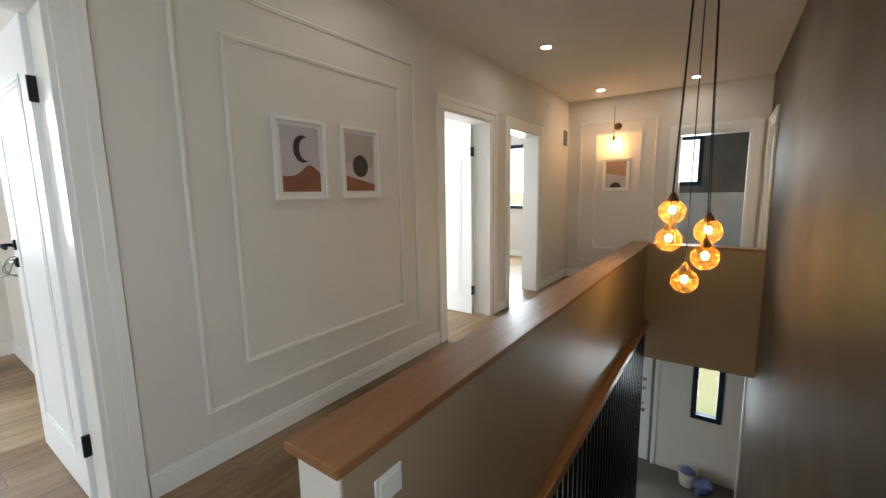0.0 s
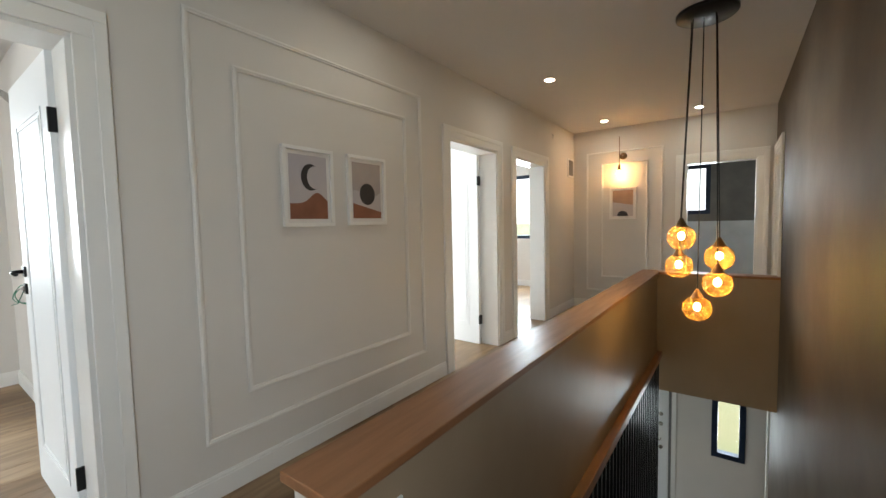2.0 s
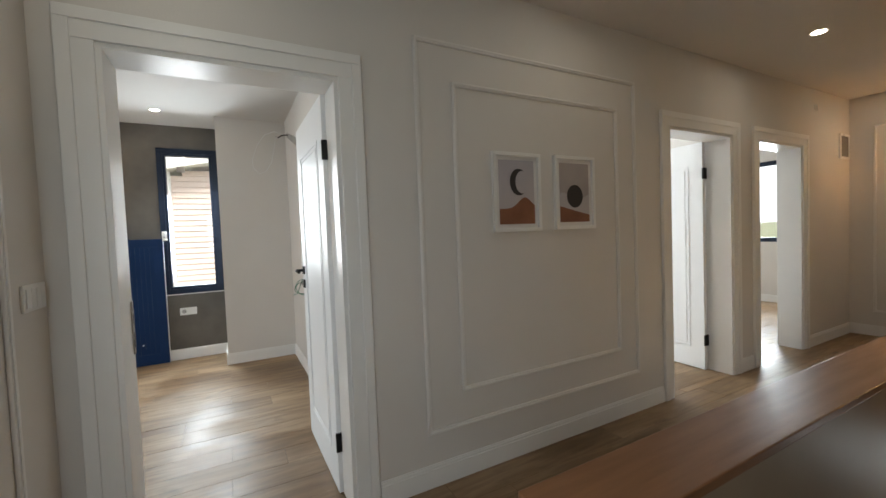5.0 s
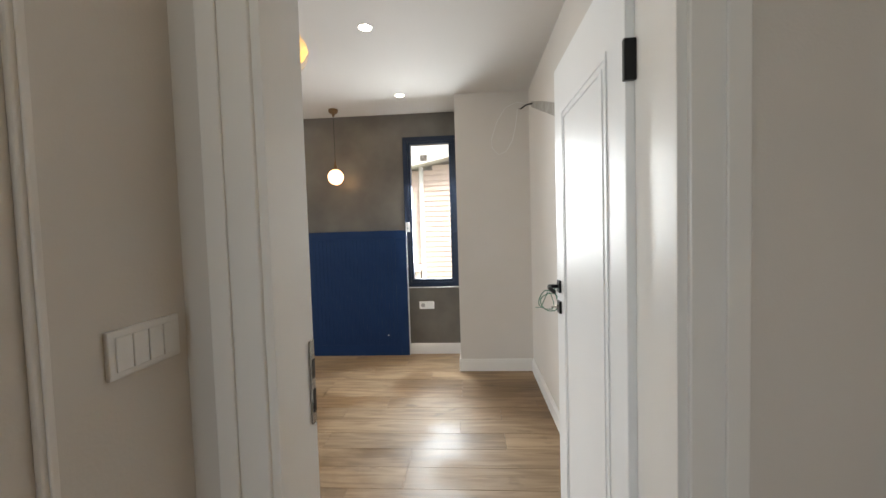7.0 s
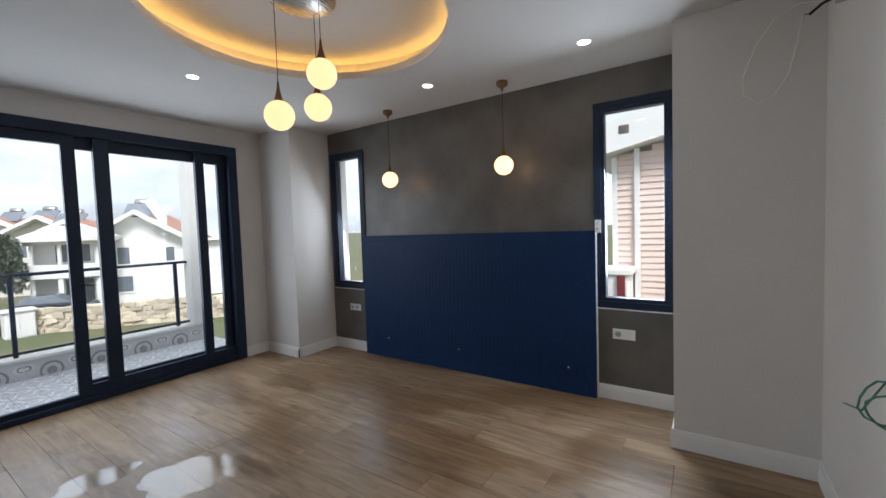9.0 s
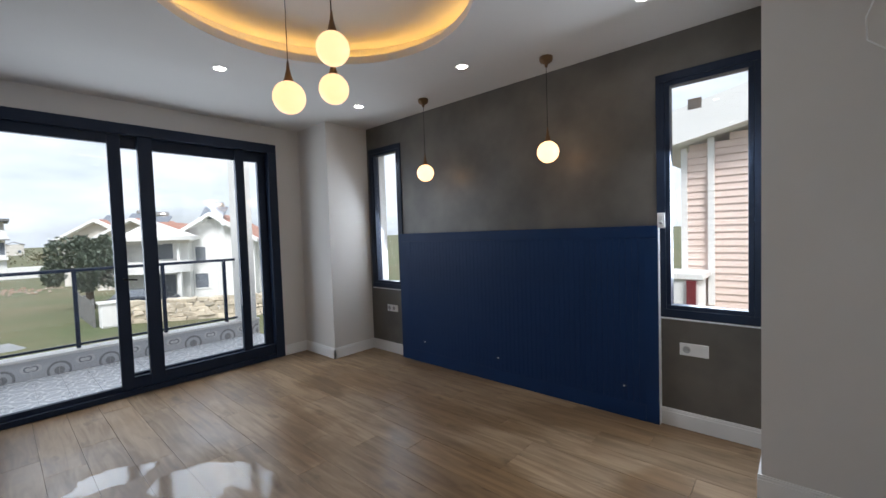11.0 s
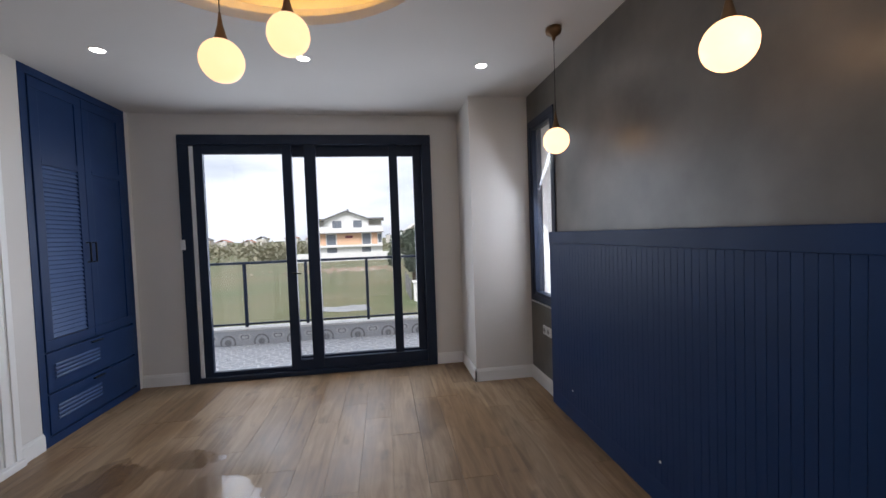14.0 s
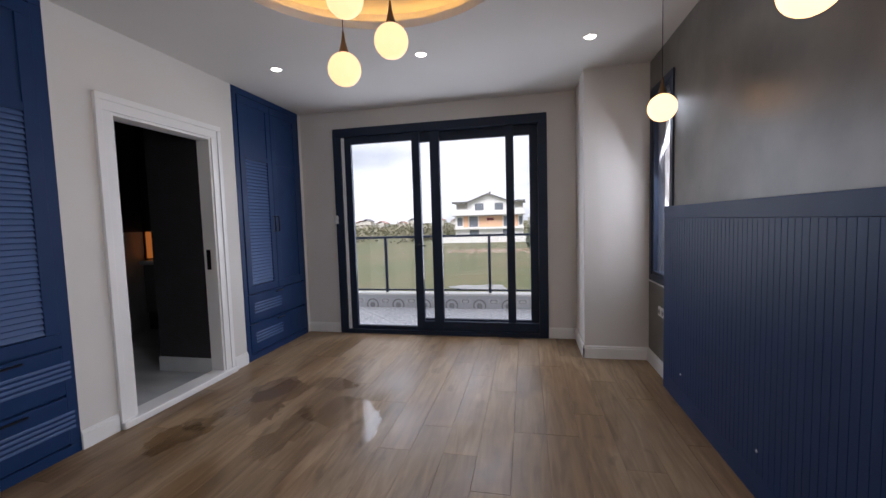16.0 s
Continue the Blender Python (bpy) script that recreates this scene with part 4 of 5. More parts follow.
for y in (-2.68, -1.73, -0.61):
    part("screw_cap", lathe([(0, 0), (0.008, 0), (0.006, 0.003), (0, 0.003)], (HX, y, 0.23), 12, "x"), PLASTIC, hb, "small white screw cap")

# ---- wardrobes ----


def wardrobe(y0, y1, split, label):
    """Built-in wardrobe: louvred doors above two drawers with slot grilles; front at BX."""
    t = thing("wardrobe", (BX, y0, 0), label, "wardrobe", "built-in wardrobes")
    part("carcass", boxes((BX + 0.02, -1.32, y0, y1, 0.0, H)), NAVY, t)
    part("face_frame", rect_frame("x", BX - 0.004, BX + 0.02, y0, y1, 0.0, H, 0.06), NAVY, t, bevel=0.003)
    doors = [(y0 + 0.063, split - 0.002), (split + 0.002, y1 - 0.063)] if split else [(y0 + 0.063, y1 - 0.063)]
    for a, b in doors:
        d = part("door", rect_frame("x", BX - 0.012, BX + 0.016, a, b, 0.68, H - 0.07, 0.075), NAVY, t, bevel=0.003)
        part("upper_panel", boxes((BX - 0.004, BX + 0.012, a + 0.075, b - 0.075, 2.08, H - 0.145)), NAVY, d)
        part("lower_panel_rail", boxes((BX - 0.012, BX + 0.016, a + 0.075, b - 0.075, 2.03, 2.08)), NAVY, d)
        first = None
        if split and b < split:
            part("door_panel", boxes((BX - 0.004, BX + 0.012, a + 0.075, b - 0.075, 0.755, 2.03)), NAVY, d)
        for i in range(0 if split and b < split else 38):
            z = 0.76 + i * 0.0335
            if first is None:
                sl = bmesh.new()
                v = [(BX + 0.012, z + 0.030), (BX + 0.006, z + 0.033), (BX - 0.010, z + 0.006), (BX - 0.004, z + 0.002)]
                r0 = [sl.verts.new((p[0], a + 0.075, p[1])) for p in v]
                r1 = [sl.verts.new((p[0], b - 0.075, p[1])) for p in v]
                for k in range(4):
                    sl.faces.new((r0[k], r0[(k + 1) % 4], r1[(k + 1) % 4], r1[k]))
                bmesh.ops.recalc_face_normals(sl, faces=sl.faces)
                first = part("slat", sl, NAVY_SHEEN, d)
            else:
                o = first.copy()
                scene.collection.objects.link(o)
                o.location.z = i * 0.0335
        part("louvre_backing", boxes((BX + 0.012, BX + 0.016, a + 0.075, b - 0.075, 0.755, 2.03)), NAVY, d)
        hy = a + 0.03 if (split and a > split - 0.01) else b - 0.03
        part("handle", tube([(BX - 0.012, hy, 1.30), (BX - 0.04, hy, 1.30), (BX - 0.04, hy, 1.46), (BX - 0.012, hy, 1.46)], 0.006), BLACK, d, "black bar handle")
    for z0, z1 in ((0.38, 0.665), (0.075, 0.365)):
        dr = part("drawer_front", boxes((BX - 0.010, BX + 0.016, y0 + 0.063, y1 - 0.063, z0, z1)), NAVY, t, bevel=0.004)
        for k in range(4):
            zz = z0 + 0.09 + k * 0.03
            part("grille_slat", boxes((BX - 0.018, BX - 0.010, (split or y0 + 0.06) - 0.03, y1 - 0.13, zz, zz + 0.018)), NAVY_SHEEN, dr, bevel=0.004)
        part("drawer_pull", boxes((BX - 0.03, BX - 0.010, (y0 + y1) / 2 - 0.06, (y0 + y1) / 2 + 0.06, z1 - 0.03, z1 - 0.022)), BLACK, dr, "black drawer pull")
    return t


wardrobe(-4.20, -3.07, -3.63, "tall navy blue built-in wardrobe with louvred doors")
wardrobe(-1.55, -0.90, None, "tall navy blue built-in wardrobe with one louvred door")
solid("wardrobe_filler", boxes((BX + 0.001, BX + 0.1, SY, -4.20, 0, H)), WHITE_WALL, "white filler strip beside the wardrobe", "trim", "structure")

# dark bathroom
van = thing("vanity", (-0.3, -3.9, 0), "black wall-hung bathroom vanity with a white top", "vanity")
part("cabinet", boxes((-0.64, -0.02, -4.06, -3.75, 0.33, 0.92)), BLACKTILE, van, bevel=0.005)
part("top", boxes((-0.65, 0.0, -4.06, -3.72, 0.925, 0.975)), PLASTIC, van, "white worktop", bevel=0.006)
solid("orange_panel", boxes((0.10, 0.24, -4.06, -4.045, 0.98, 1.33)), ORANGEBOX, "orange panel with an added glow on the bathroom wall", "wall panel")

# ---- lamps ----


def downlight(x, y, lens, proto=None):
    if proto:
        return copy_thing(proto, pose(x, y, H))
    t = thing("downlight", (0, 0, 0), "round white recessed ceiling downlight, switched on", "downlight", "ceiling downlights")
    part("trim_ring", lathe([(0.040, -0.0005), (0.044, -0.004), (0.050, -0.004), (0.052, 0.0005)], (0, 0, 0), 32), TRIM, t)
    part("lens", lathe([(0, -0.002), (0.040, -0.002), (0.040, 0.0)], (0, 0, 0), 32), lens, t, "glowing lens")
    t.location = (x, y, H)
    return t


# The fifth spot is unseen, added to brighten the hall return wall.
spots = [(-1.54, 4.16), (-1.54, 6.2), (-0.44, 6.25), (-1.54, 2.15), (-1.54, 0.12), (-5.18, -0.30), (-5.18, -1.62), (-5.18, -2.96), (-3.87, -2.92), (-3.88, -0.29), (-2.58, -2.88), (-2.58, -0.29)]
first = None
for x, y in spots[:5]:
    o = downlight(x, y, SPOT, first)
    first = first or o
first = None
for x, y in spots[5:]:
    o = downlight(x, y, SPOT_SOFT, first)
    first = first or o


def opal_pendant(name, x, y, z, r, label, group, top, material, rose):
    t = thing(name, (x, y, top), label, "pendant lamp", group)
    part("globe", ball((x, y, z), r), material, t, "lit opal glass globe")
    part("cone", lathe([(r * 0.36, r * 0.90), (r * 0.26, r * 1.15), (r * 0.12, r * 1.7), (r * 0.06, r * 2.25), (0, r * 2.25)], (x, y, z), 20), BRONZE, t, "slender bronze cone")
    part("cord", tube([(x, y, z + r * 2.2), (x, y, top - 0.02)], 0.0022, 6), CORD, t)
    if rose:
        part("ceiling_rose", lathe([(0, -0.075), (0.010, -0.075), (0.013, -0.055), (0.045, -0.035), (0.050, -0.02), (0.050, 0), (0, 0)], (x, y, top), 24), BRONZE, t)
    return t


for y in (-2.37, -1.07):
    opal_pendant("wall_side_pendant", -5.505, y, 2.0, 0.082, "small opal globe pendant with bronze cone before the dark wall", "bedside pendants", H, OPAL_SMALL, True)
ch = thing("cluster_pendant", (-3.89, -1.60, H + 0.17), "three opal globes on a round nickel plate under the cove", "chandelier")
part("ceiling_plate", lathe([(0, -0.035), (0.185, -0.035), (0.195, -0.028), (0.195, 0.0), (0, 0)], (-3.89, -1.60, H + 0.17), 48), STEEL, ch, "brushed nickel plate")
for x, y, z in ((-3.76, -1.69, 2.165), (-4.03, -1.67, 2.27), (-3.885, -1.45, 2.385)):
    r = 0.086
    g = part("globe", ball((x, y, z), r), OPAL, ch, "lit opal glass globe")
    part("cone", lathe([(r * 0.36, r * 0.90), (r * 0.26, r * 1.15), (r * 0.12, r * 1.7), (r * 0.06, r * 2.25), (0, r * 2.25)], (x, y, z), 20), BRONZE, g, "slender bronze cone")
    part("cord", tube([(x, y, z + r * 2.2), (x, y, H + 0.14)], 0.0025, 6), CORD, g)

sp = thing("stair_pendant", (-0.24, 3.6, H), "cluster of five faceted amber glass globes on black cords", "chandelier")
part("ceiling_plate", lathe([(0, -0.03), (0.17, -0.03), (0.18, -0.022), (0.18, 0.0), (0, 0)], (-0.24, 3.6, H), 40), BLACK, sp, "black round ceiling plate")
for x, y, z in ((-0.365, 3.58, 1.215), (-0.385, 3.66, 1.005), (-0.145, 3.66, 1.075), (-0.150, 3.56, 0.905), (-0.265, 3.60, 0.72)):
    r = 0.089
    bm = bmesh.new()
    bmesh.ops.create_icosphere(bm, subdivisions=3, radius=r)
    for v in bm.verts:
        v.co *= 1 + 0.05 * noise.noise(v.co * 26 + Vector((z * 9, 0, 0)))
    bmesh.ops.translate(bm, verts=bm.verts, vec=(x, y, z))
    g = part("globe", bm, AMBER, sp, "dimpled amber glass globe")
    g.visible_shadow = False
    net = bmesh.new()
    bmesh.ops.create_icosphere(net, subdivisions=2, radius=r * 1.01)
    bmesh.ops.rotate(net, verts=net.verts, matrix=Matrix.Rotation(z * 7, 3, "Z") @ Matrix.Rotation(z * 3, 3, "X"))
    bmesh.ops.wireframe(net, faces=net.faces, thickness=0.0032, use_replace=True, use_even_offset=True)
    bmesh.ops.translate(net, verts=net.verts, vec=(x, y, z))
    ridge = part("ridges", net, AMBER_RIB, g, "amber glass ridges between the facets")
    ridge.visible_shadow = False
    part("bulb", ball((x, y, z + 0.01), 0.022, 14, 10, 1.3), FILAMENT, g, "glowing bulb")
    part("cone", lathe([(0.040, r * 0.80), (0.036, r * 0.95), (0.008, r * 1.55), (0, r * 1.55)], (x, y, z), 18), BRONZE, g, "bronze cone cap")
    part("cord", tube([(x, y, z + r * 1.5), (x * 0.6 - 0.096, y * 0.6 + 1.44, H - 0.02)], 0.0035, 6), CORD, g)

wlp = thing("wall_lamp", (-1.40, NY, 2.28), "brass wall lamp with a bare glowing bulb", "wall lamp")
part("wall_plate", lathe([(0, 0), (0.05, 0), (0.05, -0.018), (0, -0.02)], (-1.40, NY, 2.28), 24, "y"), BRONZE, wlp)
part("arm", tube([(-1.40, NY - 0.02, 2.28), (-1.43, NY - 0.12, 2.28)], 0.006), BRONZE, wlp)
part("rod", tube([(-1.43, NY - 0.12, 2.55), (-1.43, NY - 0.12, 2.10)], 0.005), BRONZE, wlp)
part("holder", lathe([(0, 0.05), (0.018, 0.05), (0.02, 0.0), (0.016, -0.02), (0, -0.02)], (-1.43, NY - 0.12, 2.09), 16), BRONZE, wlp)
part("bulb", ball((-1.43, NY - 0.12, 2.02), 0.035, 18, 12, 1.25), FILAMENT_W, wlp, "glowing clear bulb")

# ---- pictures ----
ART_SKY = mat("print_lavender_sky", (0.42, 0.40, 0.44), (0.50, 0.46, 0.46), 0.6, scale=4)
ART_SKY2 = mat("print_dusty_sky", (0.40, 0.36, 0.35), (0.34, 0.30, 0.29), 0.6, scale=4)
ART_SAND = mat("print_terracotta_hill", (0.26, 0.105, 0.06), (0.20, 0.08, 0.045), 0.6, scale=8)
ART_TAN = mat("print_tan_hill", (0.36, 0.24, 0.18), (0.30, 0.20, 0.15), 0.6, scale=8)
ART_DARK = mat("print_black", (0.03, 0.027, 0.03), None, 0.6)
FRAMEW = mat("white_picture_frame", (0.80, 0.79, 0.77), None, 0.35)
MATBOARD = mat("white_mat_board", (0.74, 0.72, 0.70), None, 0.7)


def sheet(pts, place, depth):
    """A thin flat shape in the picture's plane."""
    bm = bmesh.new()
    a = [bm.verts.new(place(u, v, depth)) for u, v in pts]
    b = [bm.verts.new(place(u, v, depth + 0.0008)) for u, v in pts]
    bm.faces.new(a)
    bm.faces.new(b)
    for i in range(len(a)):
        j = (i + 1) % len(a)
        bm.faces.new((a[i], a[j], b[j], b[i]))
    bmesh.ops.recalc_face_normals(bm, faces=bm.faces)
    return bm


def picture(at, place, w, h, kind, label):
    t = thing("picture", at, label, "picture", "framed desert prints")

    def bx(u0, u1, v0, v1, d0, d1):
        p, q = place(u0, v0, d0), place(u1, v1, d1)
        return (p[0], q[0], p[1], q[1], p[2], q[2])

    f = 0.022
    part("frame", boxes(bx(0, w, 0, f, 0, 0.025), bx(0, w, h - f, h, 0, 0.025), bx(0, f, f, h - f, 0, 0.025), bx(w - f, w, f, h - f, 0, 0.025)), FRAMEW, t, bevel=0.002)
    part("mat_board", boxes(bx(f, w - f, f, h - f, 0.002, 0.008)), MATBOARD, t)
    m = 0.045
    a, b, c, d = m, w - m, m, h - m
    part("print_sky", sheet([(a, c), (b, c), (b, d), (a, d)], place, 0.0085), ART_SKY2 if kind == "sun" else ART_SKY, t)
    K = 18
    us = [a + (b - a) * i / K for i in range(K + 1)]
    if kind in ("moon", "sun"):
        far = [(u, c + (d - c) * (0.44 + 0.06 * math.sin((u - a) / (b - a) * 6 + 1) if kind == "sun" else 0.20 + 0.03 * math.sin((u - a) * 30))) for u in us]
        part("far_hill", sheet([(a, c), (b, c)] + far[::-1], place, 0.0095), ART_TAN if kind == "moon" else ART_SKY, t)
        near = [(u, c + (d - c) * (0.24 + 0.18 * math.exp(-(((u - a) / (b - a) - 0.72) / 0.26) ** 2) if kind == "moon" else 0.27 - 0.15 * (u - a) / (b - a))) for u in us]
        part("near_hill", sheet([(a, c), (b, c)] + near[::-1], place, 0.0105), ART_SAND, t)
    if kind == "moon":
        cx, cy, r = a + (b - a) * 0.55, c + (d - c) * 0.66, (b - a) * 0.25
        arc = [(cx + r * math.cos(radians(g)) * 1.0, cy + r * 1.2 * math.sin(radians(g))) for g in range(62, 299, 12)]
        inn = [(cx + r * 0.42 + r * 0.80 * math.cos(radians(g)), cy + r * 1.02 * math.sin(radians(g))) for g in range(294, 66, -12)]
        part("crescent", sheet(arc + inn, place, 0.0115), ART_DARK, t, "black crescent moon")
    elif kind == "sun":
        cx, cy, r = (a + b) / 2, c + (d - c) * 0.44, (b - a) * 0.27
        part("disc", sheet([(cx + r * math.cos(radians(g)), cy + r * 1.05 * math.sin(radians(g))) for g in range(0, 360, 12)], place, 0.0115), ART_DARK, t, "black round sun")
    else:
        part("band", sheet([(a, c + (d - c) * 0.55), (b, c + (d - c) * 0.42), (b, d), (a, d)], place, 0.0095), ART_TAN, t)
        cx, r = (a + b) / 2, (b - a) * 0.27
        part("half_disc", sheet([(cx + r * math.cos(radians(g)), c + r * math.sin(radians(g))) for g in range(0, 181, 10)], place, 0.0105), ART_DARK, t, "black half sun")


picture((HW, 1.635, 1.345), lambda u, v, d: (HW + d, 1.635 + u, 1.345 + v), 0.352, 0.465, "moon", "white framed print of a black crescent over desert hills")
picture((HW, 2.105, 1.348), lambda u, v, d: (HW + d, 2.105 + u, 1.348 + v), 0.348, 0.465, "sun", "white framed print of a black sun over desert hills")
picture((-1.59, NY, 1.36), lambda u, v, d: (-1.59 + u, NY - d, 1.36 + v), 0.37, 0.47, "half", "white framed print with a black half sun under the wall lamp")

# ---- small fixtures ----
vent = thing("wall_vent", (HW, 6.42, 2.03), "small dark square wall panel in a white frame", "wall vent")
part("frame", rect_frame("x", HW, HW + 0.018, 6.40, 6.66, 2.02, 2.30, 0.025), PLASTIC, vent, bevel=0.003)
part("screen", boxes((HW, HW + 0.012, 6.425, 6.635, 2.045, 2.275)), ROOFGREY, vent)
clip = thing("cable_clip", (HW, 5.76, 2.5), "small pale cable ends sticking out of the wall", "cable")
part("wire", tube([(HW, 5.75, 2.55), (HW + 0.02, 5.75, 2.54), (HW + 0.02, 5.75, 2.48)], 0.004), PLASTIC, clip)
part("wire", tube([(HW, 5.80, 2.55), (HW + 0.02, 5.80, 2.54), (HW + 0.02, 5.80, 2.48)], 0.004), PLASTIC, clip)
ac = thing("wall_cable_outlet", (-4.7, 0.93, 2.45), "bare plaster slot with loose cables high on the wall", "cable outlet")
slot = bmesh.new()
qa = [slot.verts.new(p) for p in ((-5.05, 0.925, 2.55), (-5.05, 0.925, 2.50), (-4.05, 0.925, 2.14), (-4.0, 0.925, 2.21), (-4.5, 0.925, 2.38))]
qb = [slot.verts.new((v.co.x, 0.93, v.co.z)) for v in qa]
slot.faces.new(qa)
for k in range(5):
    slot.faces.new((qa[k], qa[(k + 1) % 5], qb[(k + 1) % 5], qb[k]))
bmesh.ops.recalc_face_normals(slot, faces=slot.faces)
part("plaster_patch", slot, PATCH, ac)
part("dark_cable", tube([(-4.95, 0.92, 2.50), (-5.05, 0.88, 2.52), (-5.10, 0.84, 2.50)], 0.007), BLACK, ac)
part("white_cable", tube([(-5.02, 0.88, 2.52), (-5.08, 0.80, 2.56), (-5.10, 0.70, 2.52), (-5.10, 0.62, 2.40), (-5.10, 0.565, 2.24), (-5.10, 0.57, 2.15), (-5.10, 0.63, 2.09), (-5.10, 0.70, 2.12), (-5.10, 0.76, 2.22), (-5.10, 0.79, 2.36), (-5.08, 0.81, 2.50)], 0.003), PLASTIC, ac, "loose white cable")
part("bare_wire", tube([(-5.10, 0.84, 2.50), (-5.16, 0.82, 2.53)], 0.003), STEEL, ac)
gw = thing("green_wire", (-3.1, 0.85, 1.05), "loose coiled green wire hanging from the wall socket", "cable")
pts = [(-3.79, 0.922, 1.085), (-3.80, 0.90, 1.07), (-3.82, 0.86, 1.02)]
for i in range(26):
    a = radians(i * 31)
    pts.append((-3.82 + 0.03 * math.sin(i * 0.7) - 0.004 * i, 0.825 + (0.055 + 0.014 * math.sin(i * 0.7)) * math.cos(a), 0.925 + (0.062 + 0.018 * math.cos(i * 0.5)) * math.sin(a)))
pts += [(-4.02, 0.81, 0.86), (-4.12, 0.79, 0.84)]
part("wire", tube(pts, 0.0032, 6), GREENWIRE, gw)
ns = thing("wall_socket", (-3.68, 0.93, 1.02), "white double wall socket behind the open door", "socket")
part("plate", boxes((-3.805, -3.555, 0.920, 0.93, 1.018, 1.105)), PLASTIC, ns, bevel=0.003)
# Flat grey discs are drawn in place of the socket's holes.
for x in (-3.735, -3.655, -3.60):
    part("socket_cup", lathe([(0, -0.0015), (0.021, -0.0015), (0.024, -0.001), (0.024, 0.0), (0, 0.0)], (x, 0.920, 1.062), 20, "y"), ROOFGREY, ns, "grey disc in place of a socket hole")
bucket = thing("bucket", (-0.2, 6.6, -2.9), "small white plastic bucket with a blue bag in it", "bucket")
part("pail", lathe([(0, 0), (0.10, 0), (0.125, 0.20), (0.13, 0.21), (0.118, 0.20), (0.095, 0.012), (0, 0.012)], (-0.24, 6.68, -2.9), 24), PLASTIC, bucket)
part("bag", ball((-0.24, 6.68, -2.72), 0.10, 18, 12, 0.8), BLUEBAG, bucket, "crumpled blue bag")
bm = ball((-0.02, 6.60, -2.80), 0.12, 20, 14, 0.8)
for v in bm.verts:
    v.co += 0.05 * noise.noise_vector(v.co * 9) + 0.03 * noise.noise_vector(v.co * 26)
solid("plastic_bag", bm, BLUEBAG, "crumpled blue and white plastic bag on the floor", "bag")

# ---- shallow water on the bedroom floor ----
for k, (px, py, rx_, ry_, seed) in enumerate(((-3.35, -2.25, 0.24, 0.22, 3), (-3.62, -2.05, 0.10, 0.24, 8), (-2.62, -2.55, 0.17, 0.22, 5), (-2.45, -1.95, 0.12, 0.10, 12), (-3.05, -2.72, 0.2, 0.12, 15))):
    bm = bmesh.new()
    vs = []
    for i in range(56):
        a = 2 * math.pi * i / 56
        w = 1 + 0.55 * noise.noise(Vector((math.cos(a) * 1.3 + seed, math.sin(a) * 1.3, seed))) + 0.2 * noise.noise(Vector((math.cos(a) * 4 + seed, math.sin(a) * 4, 2)))
        vs.append(bm.verts.new((px + rx_ * w * math.cos(a), py + ry_ * w * math.sin(a), 0.0012)))
    bm.faces.new(vs)
    p = solid("puddle", bm, WATER, "thin spill of water on the plank floor", "puddle")
    p.visible_shadow = False

for px, py, rx_, ry_, seed in ((-2.72, -2.30, 0.24, 0.34, 41), (-2.42, -1.78, 0.14, 0.18, 44), (-3.12, -1.95, 0.13, 0.30, 47)):
    bm = bmesh.new()
    vs = []
    for i in range(72):
        a = 2 * math.pi * i / 72
        c, d = math.cos(a), math.sin(a)
        w = 1 + 0.7 * noise.noise(Vector((c * 1.4 + seed, d * 1.4, seed))) + 0.35 * noise.noise(Vector((c * 4 + seed, d * 4, 2))) + 0.15 * noise.noise(Vector((c * 11 + seed, d * 11, 5)))
        vs.append(bm.verts.new((px + rx_ * w * c, py + ry_ * w * d, 0.0007)))
    bm.faces.new(vs)
    p = solid("damp_patch", bm, DAMP, "dark damp mopping stain on the plank floor", "damp patch", "", 0.0, "damp patches on the floor")
    p.visible_shadow = False

# ---- balcony ----
BY = -5.80
solid("balcony_slab", boxes((-5.3, -0.9, BY - 0.2, SY - 0.2, -0.25, -0.03)), STUCCO, "white rendered balcony slab", "balcony", "structure")
curb = solid("balcony_curb", boxes((-5.3, -0.9, BY - 0.16, BY, -0.03, 0.185)), STUCCO, "white rendered balcony curb", "curb", "structure")
part("coping", boxes((-5.3, -0.9, BY - 0.18, BY + 0.03, 0.185, 0.215)), TRIM, curb, "white stone coping", bevel=0.004)
solid("balcony_column", boxes((-5.24, -5.02, BY - 0.16, BY + 0.06, 0.216, 3.1)), STUCCO, "white rendered balcony column", "column", "structure")
rail = thing("balcony_railing", (-3, BY - 0.08, 0.2), "anthracite balcony railing with glass infill", "railing")
part("top_rail", boxes((-5.02, -0.9, BY - 0.11, BY - 0.06, 1.10, 1.135)), FRAME, rail, bevel=0.004)
part("bottom_rail", boxes((-5.02, -0.9, BY - 0.10, BY - 0.07, 0.245, 0.27)), FRAME, rail, bevel=0.003)
for x in (-0.95, -1.62, -2.43, -3.26, -4.12, -4.87):
    part("post", boxes((x - 0.02, x + 0.02, BY - 0.105, BY - 0.065, 0.215, 1.10)), FRAME, rail, bevel=0.003)
for a, b in ((-1.60, -0.97), (-2.41, -1.64), (-3.24, -2.45), (-4.10, -3.28), (-4.85, -4.14)):
    p = part("glass_panel", boxes((a, b, BY - 0.088, BY - 0.08, 0.275, 1.095)), PANE, rail)
    p.visible_shadow = False

# ---- outside ----
GZ = -3.3
bm = bmesh.new()
S = 60
